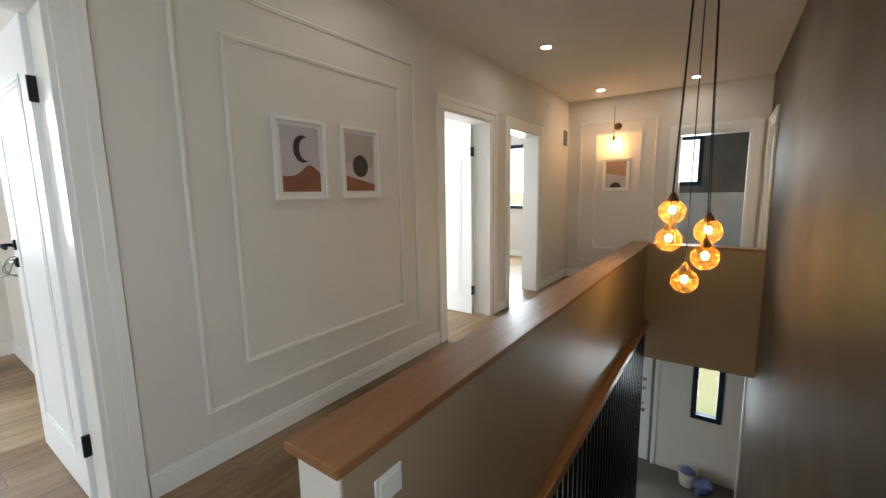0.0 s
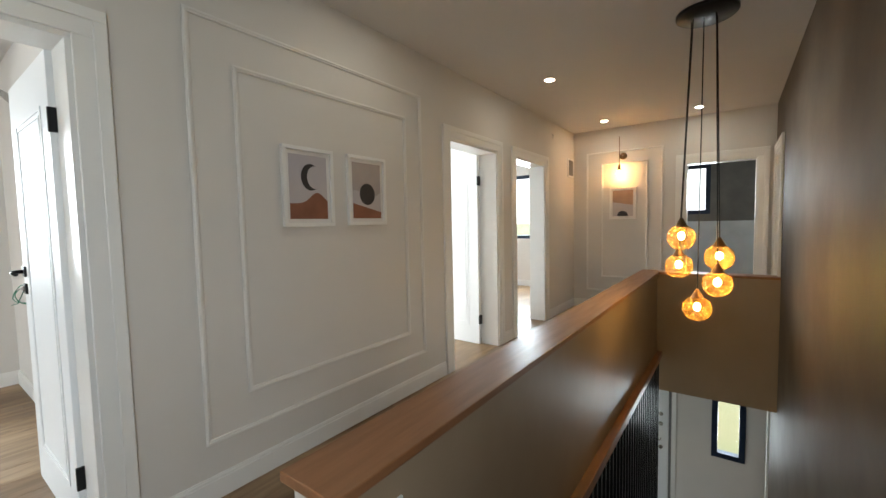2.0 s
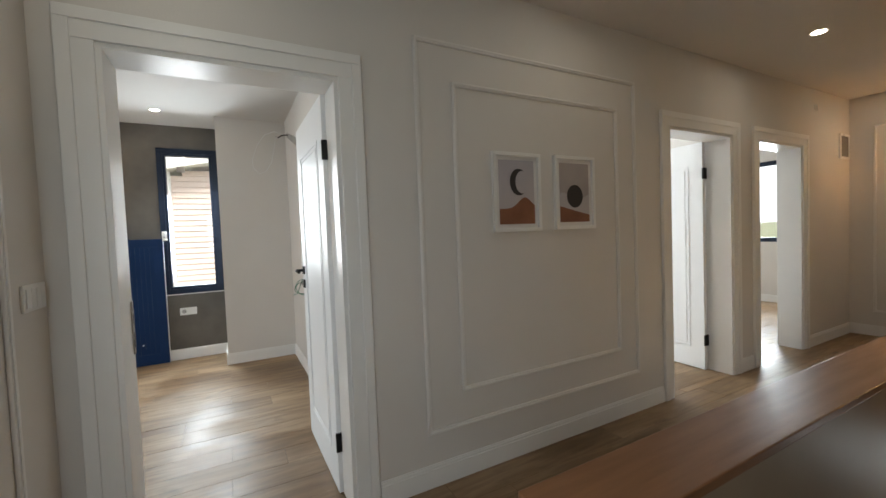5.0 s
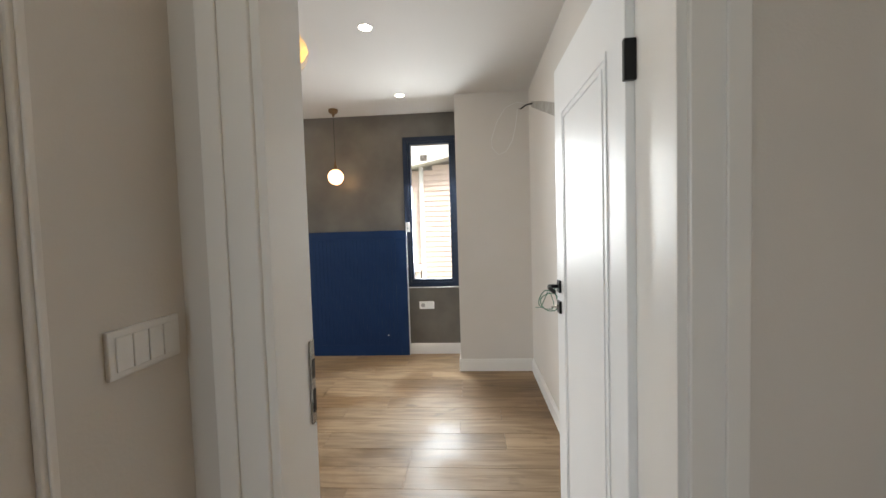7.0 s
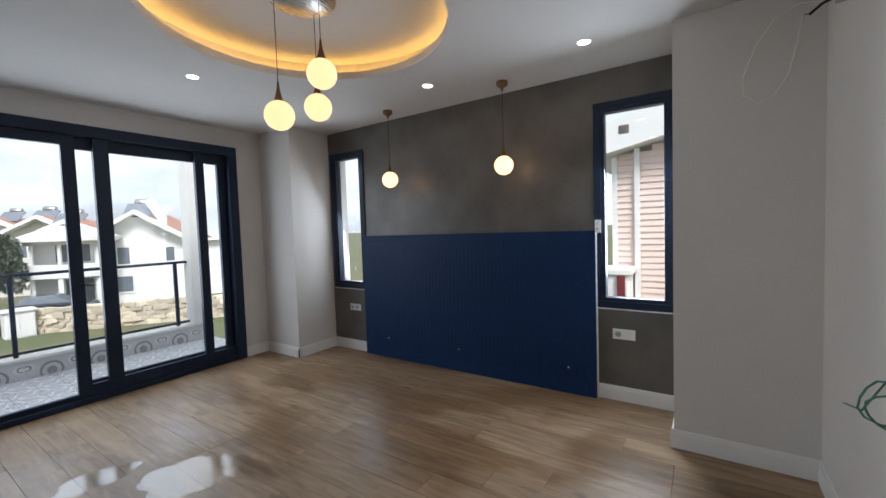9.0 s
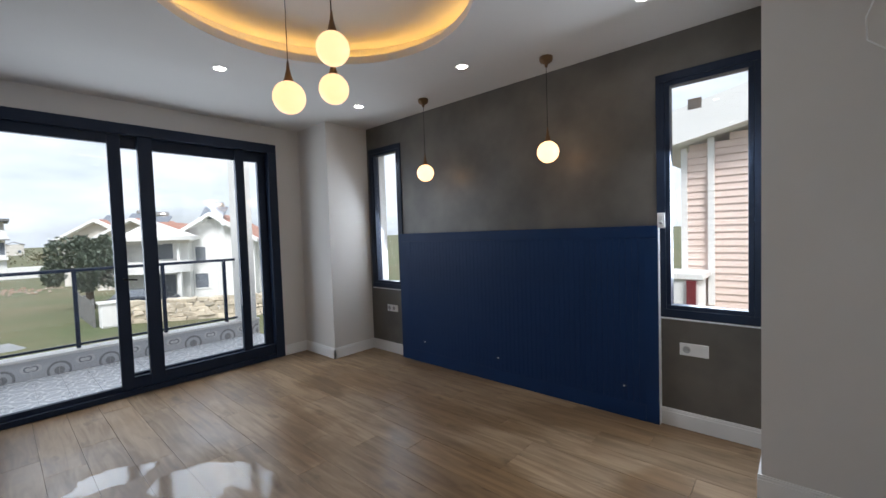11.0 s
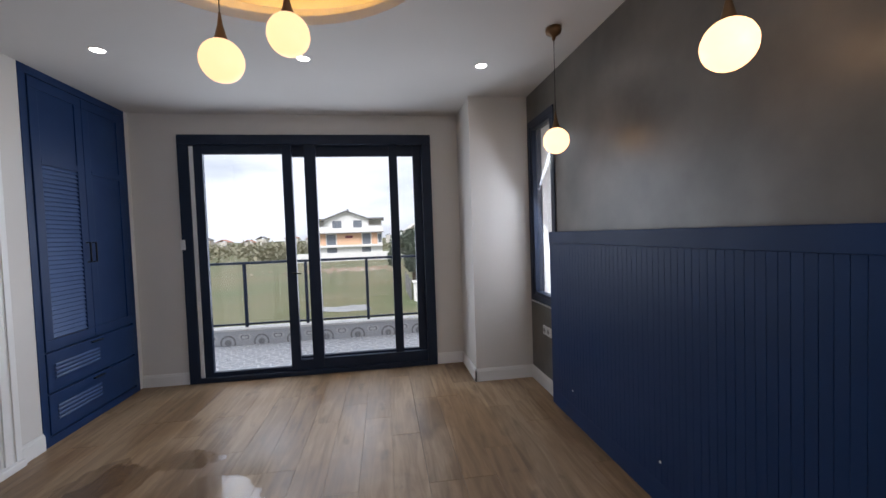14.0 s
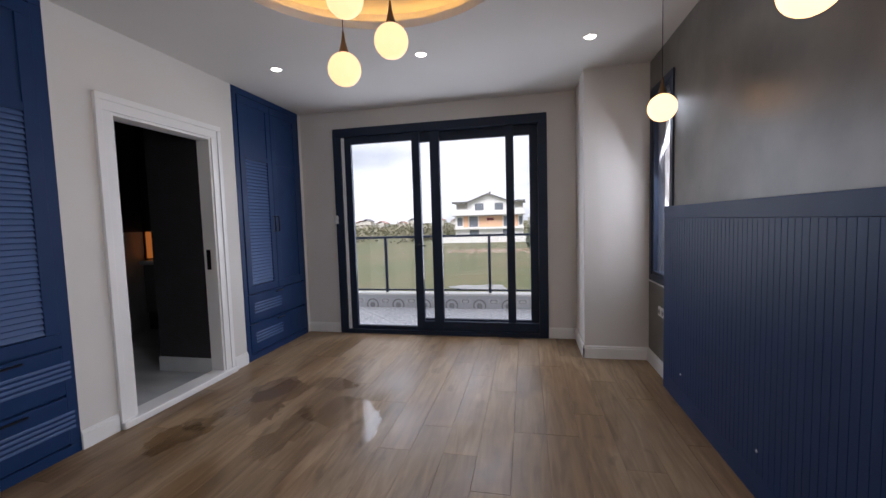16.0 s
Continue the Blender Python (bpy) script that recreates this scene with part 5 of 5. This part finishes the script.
for i in range(S + 1):
    for j in range(S + 1):
        x, y = (i / S - 0.5), (j / S - 0.5)
        X, Y = math.copysign(abs(x * 2) ** 2.2, x) * 1500, math.copysign(abs(y * 2) ** 2.2, y) * 1500
        bm.verts.new((X, Y, GZ + 0.12 * noise.noise(Vector((X * 0.08, Y * 0.08, 0))) - (0.0 if abs(X) > 14 or abs(Y) > 14 else 0.15)))
bm.verts.ensure_lookup_table()
for i in range(S):
    for j in range(S):
        a = i * (S + 1) + j
        bm.faces.new((bm.verts[a], bm.verts[a + S + 1], bm.verts[a + S + 2], bm.verts[a + 1]))
for f in bm.faces:
    f.smooth = True
solid("ground", bm, GRASS, "wide wet grass field with bare patches", "ground", "structure")
bm = bmesh.new()
vs = [bm.verts.new((-1.9 + (1.9 + 1.2 * noise.noise(Vector((math.cos(a) * 1.5, math.sin(a) * 1.5, 4)))) * math.cos(a), -27.0 + (1.3 + 0.9 * noise.noise(Vector((math.cos(a) * 2, math.sin(a) * 2, 9)))) * math.sin(a), GZ + 0.05)) for a in [2 * math.pi * i / 48 for i in range(48)]]
bm.faces.new(vs)
PONDM = mat("standing_rain_water", (0.16, 0.16, 0.14), (0.12, 0.12, 0.10), 0.03, scale=2)
solid("rain_puddle", bm, PONDM, "pale rain puddle on the grass", "water", "structure")


def add_window(t, x0, x1, y, z0, z1, d=1):
    w = part("window", rect_frame("y", y, y + d * 0.06, x0, x1, z0, z1, 0.12), STUCCO, t)
    part("pane", boxes((x0 + 0.12, x1 - 0.12, y, y + d * 0.03, z0 + 0.12, z1 - 0.12)), DARKGLASS, w, "dark pane")


def gable(x0, x1, y0, y1, ze, zr, over=0.6, th=0.25):
    """A two-pitched roof with its ridge along y."""
    bm = bmesh.new()
    xm = (x0 + x1) / 2
    prof = [(x0 - over, ze - over * (zr - ze) / (xm - x0)), (xm, zr), (x1 + over, ze - over * (zr - ze) / (xm - x0))]
    prof += [(p[0], p[1] - th) for p in prof[::-1]]
    a = [bm.verts.new((p[0], y0 - over, p[1])) for p in prof]
    b = [bm.verts.new((p[0], y1 + over, p[1])) for p in prof]
    bm.faces.new(a)
    bm.faces.new(b[::-1])
    for i in range(6):
        j = (i + 1) % 6
        bm.faces.new((a[i], b[i], b[j], a[j]))
    bmesh.ops.recalc_face_normals(bm, faces=bm.faces)
    return bm


def gable_wall(x0, x1, y0, y1, ze, zr):
    bm = boxes((x0, x1, y0, y1, GZ - 0.1, ze))
    xm = (x0 + x1) / 2
    for y in (y0, y1):
        bm.faces.new([bm.verts.new(p) for p in ((x0, y, ze), (x1, y, ze), (xm, y, zr - 0.1))])
    return bm


# white villa far across the field
VX, F = 4.0, -95.0
v = thing("villa", (VX, -98, GZ), "white three-storey villa with apricot panels and a grey low-pitched roof", "house")
part("wall", gable_wall(VX - 5.0, VX + 5.0, -106, F, 5.7, 7.5), STUCCO, v)
part("roof", gable(VX - 5.0, VX + 5.0, -106, F, 5.85, 7.75, 0.6, 0.3), ROOFGREY, v, "grey low-pitched roof")
part("side_wing", boxes((VX - 8.0, VX - 5.0, -104, F, GZ, 2.7), (VX + 5.0, VX + 8.0, -104, F, GZ, 2.7)), STUCCO, v)
part("wing_upper", boxes((VX - 8.0, VX - 5.0, -104, F - 1.8, 2.7, 5.5), (VX + 5.0, VX + 8.0, -104, F - 1.8, 2.7, 5.5)), CREAM, v)
part("terrace_parapet", boxes((VX - 8.2, VX - 5.0, F - 0.1, F + 0.2, 3.1, 4.1), (VX + 5.0, VX + 8.2, F - 0.1, F + 0.2, 3.1, 4.1)), STUCCO, v)
part("wing_roof", boxes((VX - 8.6, VX - 4.8, -105, F + 0.9, 5.5, 5.9), (VX + 4.8, VX + 8.6, -105, F + 0.9, 5.5, 5.9)), ROOFGREY, v)
part("balcony_slab", boxes((VX - 8.4, VX + 8.4, F, F + 1.0, 2.6, 3.1)), STUCCO, v)
part("slab_edge", boxes((VX - 8.5, VX + 8.5, F, F + 1.1, 2.45, 2.6)), ROOFGREY, v, "grey slab edge")
part("balcony_slab", boxes((VX - 8.2, VX + 8.2, F, F + 0.7, -0.7, -0.25)), STUCCO, v)
for x0, x1 in ((-3.3, 2.3), (-6.9, -5.6), (4.8, 6.0)):
    part("apricot_panel", boxes((VX + x0, VX + x1, F, F + 0.2, -0.25, 2.4)), ORANGE, v, "apricot painted panel")
part("sign_plate", boxes((VX - 1.3, VX + 0.4, F + 0.2, F + 0.26, 1.3, 1.9)), RED, v, "small brown plate")
part("chimney", boxes((VX - 0.2, VX + 0.2, -100, -99.6, 7.4, 8.4)), ROOFGREY, v)
for x0, x1, z0, z1 in ((1.0, 3.3, 3.6, 5.5), (-3.6, -1.4, 3.6, 5.5), (2.4, 4.7, -0.3, 2.4), (-5.5, -3.4, -0.3, 2.4), (2.2, 4.7, -2.9, -0.7), (-5.5, -3.2, -2.9, -0.7), (6.1, 7.6, 0.0, 2.2), (-8.0, -7.0, 0.0, 2.2)):
    add_window(v, VX + x0, VX + x1, F + 0.02, z0, z1)
solid("garden_wall", boxes((-60, 15, -84, -83.6, GZ, GZ + 1.7)), STUCCO, "long white garden wall across the field", "wall", "structure")

# white houses with terracotta roofs, square to the stone wall
TURN = -34.8


def solar_heater(t, x, y, z):
    """Roof water heater: steel tank on a stand above a tilted collector."""
    tk = part("water_tank", lathe([(0, -0.5), (0.25, -0.5), (0.30, -0.44), (0.30, 0.44), (0.25, 0.5), (0, 0.5)], (x, y, z + 0.85), 18, "x"), STEEL, t, "steel solar water tank")
    for a in (-0.35, 0.35):
        part("stand_leg", tube([(x + a, y, z - 0.3), (x + a, y, z + 0.6)], 0.03, 6), STEEL, tk)
    bm = boxes((x - 0.9, x + 0.9, -1.0, 1.0, -0.04, 0.04))
    bmesh.ops.rotate(bm, verts=bm.verts, matrix=Matrix.Rotation(radians(-32), 3, "X"))
    bmesh.ops.translate(bm, verts=bm.verts, vec=(0, y + 1.1, z + 0.2))
    part("solar_panel", bm, DARKGLASS, t, "dark solar collector")


def half_disc(cx, cy, r, z0, z1, top=None, n=20):
    """A half-round slab before a wall at cy, with an optional cone rising to top."""
    bm = bmesh.new()
    pts = [(cx + r * math.cos(math.pi * i / n), cy + 0.75 * r * math.sin(math.pi * i / n)) for i in range(n + 1)]
    a, b = [bm.verts.new((*p, z0)) for p in pts], [bm.verts.new((*p, z1)) for p in pts]
    for i in range(n):
        bm.faces.new((a[i], a[i + 1], b[i + 1], b[i]))
    bm.faces.new((a[0], b[0], b[n], a[n]))
    bm.faces.new(a)
    if top:
        c = bm.verts.new((cx, cy, top))
        for i in range(n):
            bm.faces.new((b[i], b[i + 1], c))
        bm.faces.new((b[n], b[0], c))
    else:
        bm.faces.new(b)
    bmesh.ops.recalc_face_normals(bm, faces=bm.faces)
    return bm


def gable_house(x, y, half, depth, ze, zr, wins, wall_mat, label, turn=TURN):
    """A gable-fronted house about its front wall's foot, turned to face the field."""
    t = thing("house", (0, 0, 0), label, "house", "neighbouring houses")
    part("wall", gable_wall(-half, half, -depth, 0.0, ze, zr), wall_mat, t)
    rf = part("roof", gable(-half, half, -depth, 0.0, ze, zr, 0.45, 0.16), ROOFRED, t, "terracotta tiled roof")
    part("verge_board", gable(-half, half, 0.42, 0.46, ze + 0.02, zr + 0.02, 0.44, 0.30), STUCCO, rf, "white verge board")
    for r in range(int(depth / 0.9)):
        part("tile_course", gable(-half, half, -depth + r * 0.9, -depth + r * 0.9 + 0.08, ze + 0.05, zr + 0.05, 0.42, 0.05), ROOFRED, rf)
    for a, b, c, d in wins:
        add_window(t, a, b, 0.0, c, d)
    return t


h = gable_house(-14.84, -36.0, 3.1, 9.0, 1.7, 3.65, ((0.5, 1.5, -0.5, 1.0), (0.4, 1.6, -2.6, -1.2), (-2.4, -1.6, -0.4, 0.9)), STUCCO, "white two-storey house with a terracotta gable roof and solar heater")
solar_heater(h, 0.0, -1.6, 3.5)
part("side_canopy", boxes((1.0, 3.3, 0.0, 0.7, 1.55, 1.75)), STUCCO, h)
part("side_wing", boxes((-6.4, -3.1, -7.0, -1.2, GZ, 1.2)), STUCCO, h)
part("wing_roof", boxes((-6.8, -3.1, -7.4, -0.7, 1.2, 1.4)), STUCCO, h, "flat white roof slab")
h.matrix_world = pose(-14.84, -36.0, 0, 0, 0, TURN)
h = gable_house(0, 0, 2.2, 8.0, 1.9, 3.0, ((-1.2, 1.0, -0.1, 1.4), (-1.3, 0.9, -3.0, -1.1)), STUCCO, "white house with a half-round balcony and curved white roof")
part("curved_roof", half_disc(0.0, 0.0, 2.9, 1.5, 1.8, 3.0), STUCCO, h, "half-round white porch roof")
part("roof_band", half_disc(0.0, 0.0, 2.5, 1.25, 1.55), CREAM, h)
part("balcony_slab", half_disc(0.0, 0.0, 2.5, -1.0, -0.1), STUCCO, h, "half-round white balcony front")
for a in (35, 90, 145):
    x_, y_ = 2.2 * math.cos(radians(a)), 1.65 * math.sin(radians(a))
    part("porch_column", boxes((x_ - 0.14, x_ + 0.14, y_ - 0.14, y_ + 0.14, GZ, -1.0)), STUCCO, h)
    part("balcony_post", boxes((x_ - 0.09, x_ + 0.09, y_ - 0.09, y_ + 0.09, -0.1, 1.25)), STUCCO, h)
solar_heater(h, 1.2, -4.2, 2.9)
h.matrix_world = pose(-11.3, -37.6, 0, 0, 0, TURN)
h = gable_house(0, 0, 3.6, 9.0, 1.9, 3.9, ((-2.2, -1.0, 0.0, 1.4), (1.0, 2.2, 0.0, 1.4)), CREAM, "cream two-storey house with a terracotta gable roof")
solar_heater(h, 0.5, -3.0, 3.8)
h.matrix_world = pose(-12.4, -50.5, 0, 0, 0, TURN)
h = gable_house(0, 0, 3.6, 9.0, 2.2, 4.2, ((-2.2, -1.0, 0.0, 1.4), (1.0, 2.2, 0.0, 1.4)), CREAM, "cream two-storey house with a terracotta gable roof")
solar_heater(h, -0.5, -3.0, 4.1)
h.matrix_world = pose(-10.8, -60.0, 0, 0, 0, TURN)

# field-stone wall, shed, fence and parked car
sw_ = thing("stone_wall", (0, 0, 0), "low wall of pale squared field stones", "stone wall")
rnd = random.Random(4)
stones = []
for k in range(8):
    wd = 0.24 + 0.05 * (k % 3)
    bm = boxes((-wd, wd, -0.2, 0.2, -0.135, 0.135))
    for q in bm.verts:
        q.co += Vector((rnd.uniform(-0.08, 0.08), rnd.uniform(-0.04, 0.04), rnd.uniform(-0.05, 0.05)))
    stones.append(mesh_of("stone", bm, STONE, 0.03))
for row in range(5):
    for i in range(30):
        o = new("stone", rnd.choice(stones))
        o.parent = sw_
        o.location = (-i * 0.56 + (0.27 if row % 2 else 0) + rnd.uniform(-0.07, 0.07), rnd.uniform(-0.06, 0.06), 0.12 + row * 0.27)
        o.rotation_euler = (rnd.uniform(-0.1, 0.1), rnd.uniform(-0.12, 0.12), rnd.uniform(-0.15, 0.15))
part("mortar_core", boxes((-16.6, 0.2, -0.16, 0.10, -0.2, 1.3)), CREAM, sw_)
sw_.matrix_world = pose(-7.7, -28.6, GZ, 0, 0, TURN)
sh = thing("shed", (-7, -28.2, GZ), "small white metal garden shed", "shed")
part("body", boxes((-7.5, -6.4, -29.1, -28.2, GZ, GZ + 1.35)), STUCCO, sh, bevel=0.02)
part("lid", boxes((-7.6, -6.3, -29.2, -28.1, GZ + 1.35, GZ + 1.45)), TRIM, sh, bevel=0.02)
for x in (-7.47, -6.93):
    part("door_panel", boxes((x, x + 0.5, -28.2, -28.17, GZ + 0.1, GZ + 1.25)), TRIM, sh, bevel=0.01)
fe = thing("garden_fence", (-6.3, -30, GZ), "dark slatted garden fence beside the shed", "fence")
for i in range(14):
    part("slat", boxes((-6.18, -6.14, -29.0 - i * 0.42 - 0.36, -29.0 - i * 0.42, GZ, GZ + 1.5)), ROOFGREY, fe)
for y in (-29.0, -31.9, -34.8):
    part("post", boxes((-6.24, -6.12, y - 0.05, y + 0.05, GZ, GZ + 1.65)), ROOFGREY, fe)
car = thing("car", (0, 0, 0), "dark blue parked car beside the white house", "car")


def car_shell(prof, half, bevel):
    """Side profile given as (along, height), carried across the car's width and narrowed towards the roof."""
    bm = bmesh.new()
    a, b = [], []
    for p, q in prof:
        w = half - max(0.0, q - 0.95) * 0.3
        a.append(bm.verts.new((p, -w, q)))
        b.append(bm.verts.new((p, w, q)))
    bm.faces.new(a)
    bm.faces.new(b[::-1])
    for i in range(len(a)):
        j = (i + 1) % len(a)
        bm.faces.new((a[i], b[i], b[j], a[j]))
    bmesh.ops.recalc_face_normals(bm, faces=bm.faces)
    bmesh.ops.bevel(bm, geom=list(bm.edges), offset=bevel, segments=2, affect="EDGES", profile=0.5)
    return bm


part("body", car_shell([(-2.0, 0.3), (-2.05, 0.7), (-1.9, 0.92), (0.9, 0.95), (1.9, 0.78), (2.05, 0.5), (2.0, 0.3)], 0.86, 0.05), CAR, car)
part("cabin", car_shell([(-1.75, 0.93), (-1.3, 1.40), (0.1, 1.44), (0.95, 0.95)], 0.80, 0.05), DARKGLASS, car, "dark glazed cabin")
for x in (-1.25, 1.3):
    for y in (-0.88, 0.68):
        wh = part("wheel", lathe([(0, 0), (0.28, 0), (0.32, 0.04), (0.32, 0.16), (0.28, 0.2), (0, 0.2)], (x, y, 0.32), 20, "y"), RUBBER, car)
        part("rim", lathe([(0, -0.005), (0.19, -0.005), (0.19, 0.205), (0, 0.205)], (x, y, 0.32), 16, "y"), STEEL, wh)
car.matrix_world = pose(-9.6, -34.4, GZ, 0, 0, 150)

# siding house beyond the narrow window
nb = thing("siding_house", (-13, 0, GZ), "neighbouring house clad in salmon horizontal boards with white trims", "house")
NX = -13.0
part("wall", boxes((NX - 8, NX - 0.03, -1.55, 9.0, GZ, 2.95)), SIDING, nb)
first = None
for i in range(46):
    z = GZ + 0.1 + i * 0.148
    bm = bmesh.new()
    top_y = 9.0
    v = [(NX - 0.03, z), (NX + 0.012, z), (NX - 0.012, z + 0.145), (NX - 0.03, z + 0.145)]
    y_lo = -1.55 if z < 3.0 else -1.55 + (z - 3.0) * 5.0
    a_ = [bm.verts.new((p[0], y_lo, p[1])) for p in v]
    b_ = [bm.verts.new((p[0], 9.0, p[1])) for p in v]
    for k in range(4):
        bm.faces.new((a_[k], a_[(k + 1) % 4], b_[(k + 1) % 4], b_[k]))
    bm.faces.new(a_)
    bmesh.ops.recalc_face_normals(bm, faces=bm.faces)
    part("board", bm, SIDING, nb)
bm = bmesh.new()
prof = [(-2.2, 3.02), (6.0, 4.75), (6.0, 5.5), (-2.2, 3.75)]
a_ = [bm.verts.new((NX - 8, p[0], p[1])) for p in prof]
b_ = [bm.verts.new((NX + 0.5, p[0], p[1])) for p in prof]
bm.faces.new(a_)
bm.faces.new(b_)
for k in range(4):
    bm.faces.new((a_[k], a_[(k + 1) % 4], b_[(k + 1) % 4], b_[k]))
bmesh.ops.recalc_face_normals(bm, faces=bm.faces)
part("roof", bm, STUCCO, nb, "white roof edge rising along the gable")
part("downpipe", boxes((NX + 0.012, NX + 0.10, -1.11, -0.99, -0.35, 3.25)), TRIM, nb, "white downpipe", bevel=0.01)
part("corner_board", boxes((NX + 0.005, NX + 0.04, -1.62, -1.50, GZ, 3.1)), TRIM, nb, "white corner board")
an = thing("annex", (-12, -1.5, GZ), "white boarded annex with a burgundy post", "annex")
part("wall", boxes((-12.9, -12.0, -2.6, -1.15, GZ, 0.30)), STUCCO, an)
part("coping", boxes((-12.95, -11.95, -2.65, -1.05, 0.30, 0.42)), TRIM, an, bevel=0.01)
part("post", boxes((-12.0, -11.92, -1.34, -1.18, GZ, 0.28)), RED, an, "burgundy post")

# trees and scrub


def leaf_cloud(rnd, centre, rad, n, size):
    vs, fs = [], []
    lumps = [(Vector((rnd.gauss(0, 0.42), rnd.gauss(0, 0.42), rnd.gauss(0, 0.38))), rnd.uniform(0.35, 0.6)) for _ in range(14)]
    for _ in range(n):
        c, lr = rnd.choice(lumps)
        d = Vector((rnd.gauss(0, 1), rnd.gauss(0, 1), rnd.gauss(0, 1))).normalized() * lr * rnd.uniform(0.55, 1.0)
        p = Vector(centre) + Vector(((c.x + d.x) * rad[0], (c.y + d.y) * rad[1], (c.z + d.z) * rad[2]))
        a = Vector((rnd.gauss(0, 1), rnd.gauss(0, 1), rnd.gauss(0, 1))).normalized() * size * rnd.uniform(0.6, 1.3)
        b = a.orthogonal().normalized() * size * rnd.uniform(0.35, 0.7)
        k = len(vs)
        vs += [p - a, p + b, p + a, p - b]
        fs.append((k, k + 1, k + 2, k + 3))
    return vs, fs


def from_lists(name, vs, fs, material):
    me = bpy.data.meshes.new(name)
    me.from_pydata([tuple(v) for v in vs], [], fs)
    me.materials.append(material)
    return me


rnd = random.Random(11)
for x, y, hgt, rad in ((-7.2, -38.0, 5.8, 1.75),):
    t = thing("tree", (x, y, GZ), "dense grey-green garden tree beside the houses", "tree")
    tr = tube([(x, y, GZ), (x + 0.1, y, GZ + hgt * 0.3), (x - 0.1, y + 0.1, GZ + hgt * 0.6)], 0.22, 10)
    part("trunk", tr, BARK, t)
    for k in range(5):
        a = k * 1.26
        part("limb", tube([(x, y, GZ + hgt * 0.3), (x + rad * 0.5 * math.cos(a), y + rad * 0.5 * math.sin(a), GZ + hgt * 0.6)], 0.08, 6), BARK, t)
    vs, fs = leaf_cloud(rnd, (0, 0, hgt * 0.58), (rad, rad, hgt * 0.40), 7500, 0.17)
    o = new("crown", from_lists("crown", vs, fs, LEAF))
    o.parent = t
vs, fs = [], []
for k in range(340):
    x, y = (rnd.uniform(16, 110), rnd.uniform(-160, -88)) if k % 2 else (rnd.uniform(-60, 170), rnd.uniform(-240, -128))
    s = rnd.uniform(1.2, 3.2)
    a, b = leaf_cloud(rnd, (x, y, GZ + s * 0.6), (s * 1.6, s * 1.6, s), 60, 0.55)
    fs += [tuple(i + len(vs) for i in f) for f in b]
    vs += a
tagged(new("scrub", from_lists("scrub", vs, fs, BUSH)), "olive scrub and small trees along the far edge of the field", "scrub", "", "stuff")
for k in range(14):
    x, y = -10 + k * 12 + rnd.uniform(-4, 4), rnd.uniform(-300, -250)
    h = thing("far_house", (x, y, GZ), "small pale far house at the skyline", "house", "skyline houses")
    w, hh = rnd.uniform(5, 9), rnd.uniform(4, 7)
    part("wall", boxes((x, x + w, y - 6, y, GZ, GZ + hh)), CREAM, h)
    part("roof", gable(x, x + w, y - 6, y, GZ + hh, GZ + hh + 1.4, 0.5, 0.3), ROOFRED if k % 3 else ROOFGREY, h)
    add_window(h, x + 1, x + 2.4, y, GZ + 1.2, GZ + 2.8)
vs, fs = [], []
for k in range(420):
    x, y = rnd.gauss(1, 4.5), rnd.gauss(-60, 2.2)
    s = rnd.uniform(0.05, 0.2)
    i = len(vs)
    vs += [(x - s, y, GZ), (x + s, y - s, GZ), (x + s * 0.6, y + s, GZ), (x, y, GZ + 0.13 + s * 0.6)]
    fs += [(i, i + 1, i + 3), (i + 1, i + 2, i + 3), (i + 2, i, i + 3)]
tagged(new("rubble", from_lists("rubble", vs, fs, mat("brick_rubble", (0.36, 0.22, 0.16), (0.45, 0.40, 0.34), 0.9, scale=0.8))), "heap of broken brick and stone on the field", "rubble", "", "stuff")

# ---- pieces: balcony tiles and floor planks ----
rnd = random.Random(2)
TS = 0.22
tile_me = mesh_of("tile", boxes((0.0015, TS - 0.0015, 0.0015, TS - 0.0015, -0.012, 0)), PATTERN, 0.001)
slab = bpy.data.objects["balcony_slab"]
for i in range(20):
    for j in range(7):
        o = new("tile", tile_me)
        o.parent = slab
        o.location = (-5.28 + i * TS, BY + 0.001 + j * TS, -0.018)
skirt_me = mesh_of("skirt_tile", boxes((0.0015, TS - 0.0015, 0.0, 0.008, 0, 0.195)), PATTERN_SKIRT, 0.001)
for i in range(20):
    o = new("tile", skirt_me)
    o.parent = curb
    o.location = (-5.28 + i * TS, BY + 0.001, -0.016)

PW, PL = 0.2, 1.2
cache = {}


def planks(x0, x1, y0, y1, seed):
    """Rows of staggered plank tiles along y."""
    r = random.Random(seed)
    n = math.ceil((x1 - x0) / PW)
    for i in range(n):
        xa, xb = x0 + i * PW, min(x0 + (i + 1) * PW, x1)
        y = y0 - r.choice((0.0, 0.3, 0.6, 0.9))
        while y < y1:
            a, b = max(y, y0), min(y + PL, y1)
            y += PL
            if b - a < 0.02 or xb - xa < 0.02:
                continue
            key = (round(xb - xa, 3), round(b - a, 3))
            if key not in cache:
                cache[key] = mesh_of("plank", boxes((0.0007, key[0] - 0.0007, 0.0007, key[1] - 0.0007, -0.012, 0.0)), FLOOR, 0.0008)
            o = new("plank", cache[key])
            o.parent = floor
            o.location = (xa, a, r.uniform(-0.0006, 0.0))


planks(GX, HI, SY, 0.93, 1)
planks(HI, BX, SY, -0.95, 2)
planks(HI, HW, -0.08, 0.76, 3)
planks(HW, -1.0, -0.85, NY, 4)
planks(-1.0, EX, -0.85, 0.88, 5)
planks(-1.0, EX, 5.87, NY, 6)
planks(-4.6, HW, 1.08, 4.36, 7)
planks(-4.6, HW, 4.44, 8.2, 8)
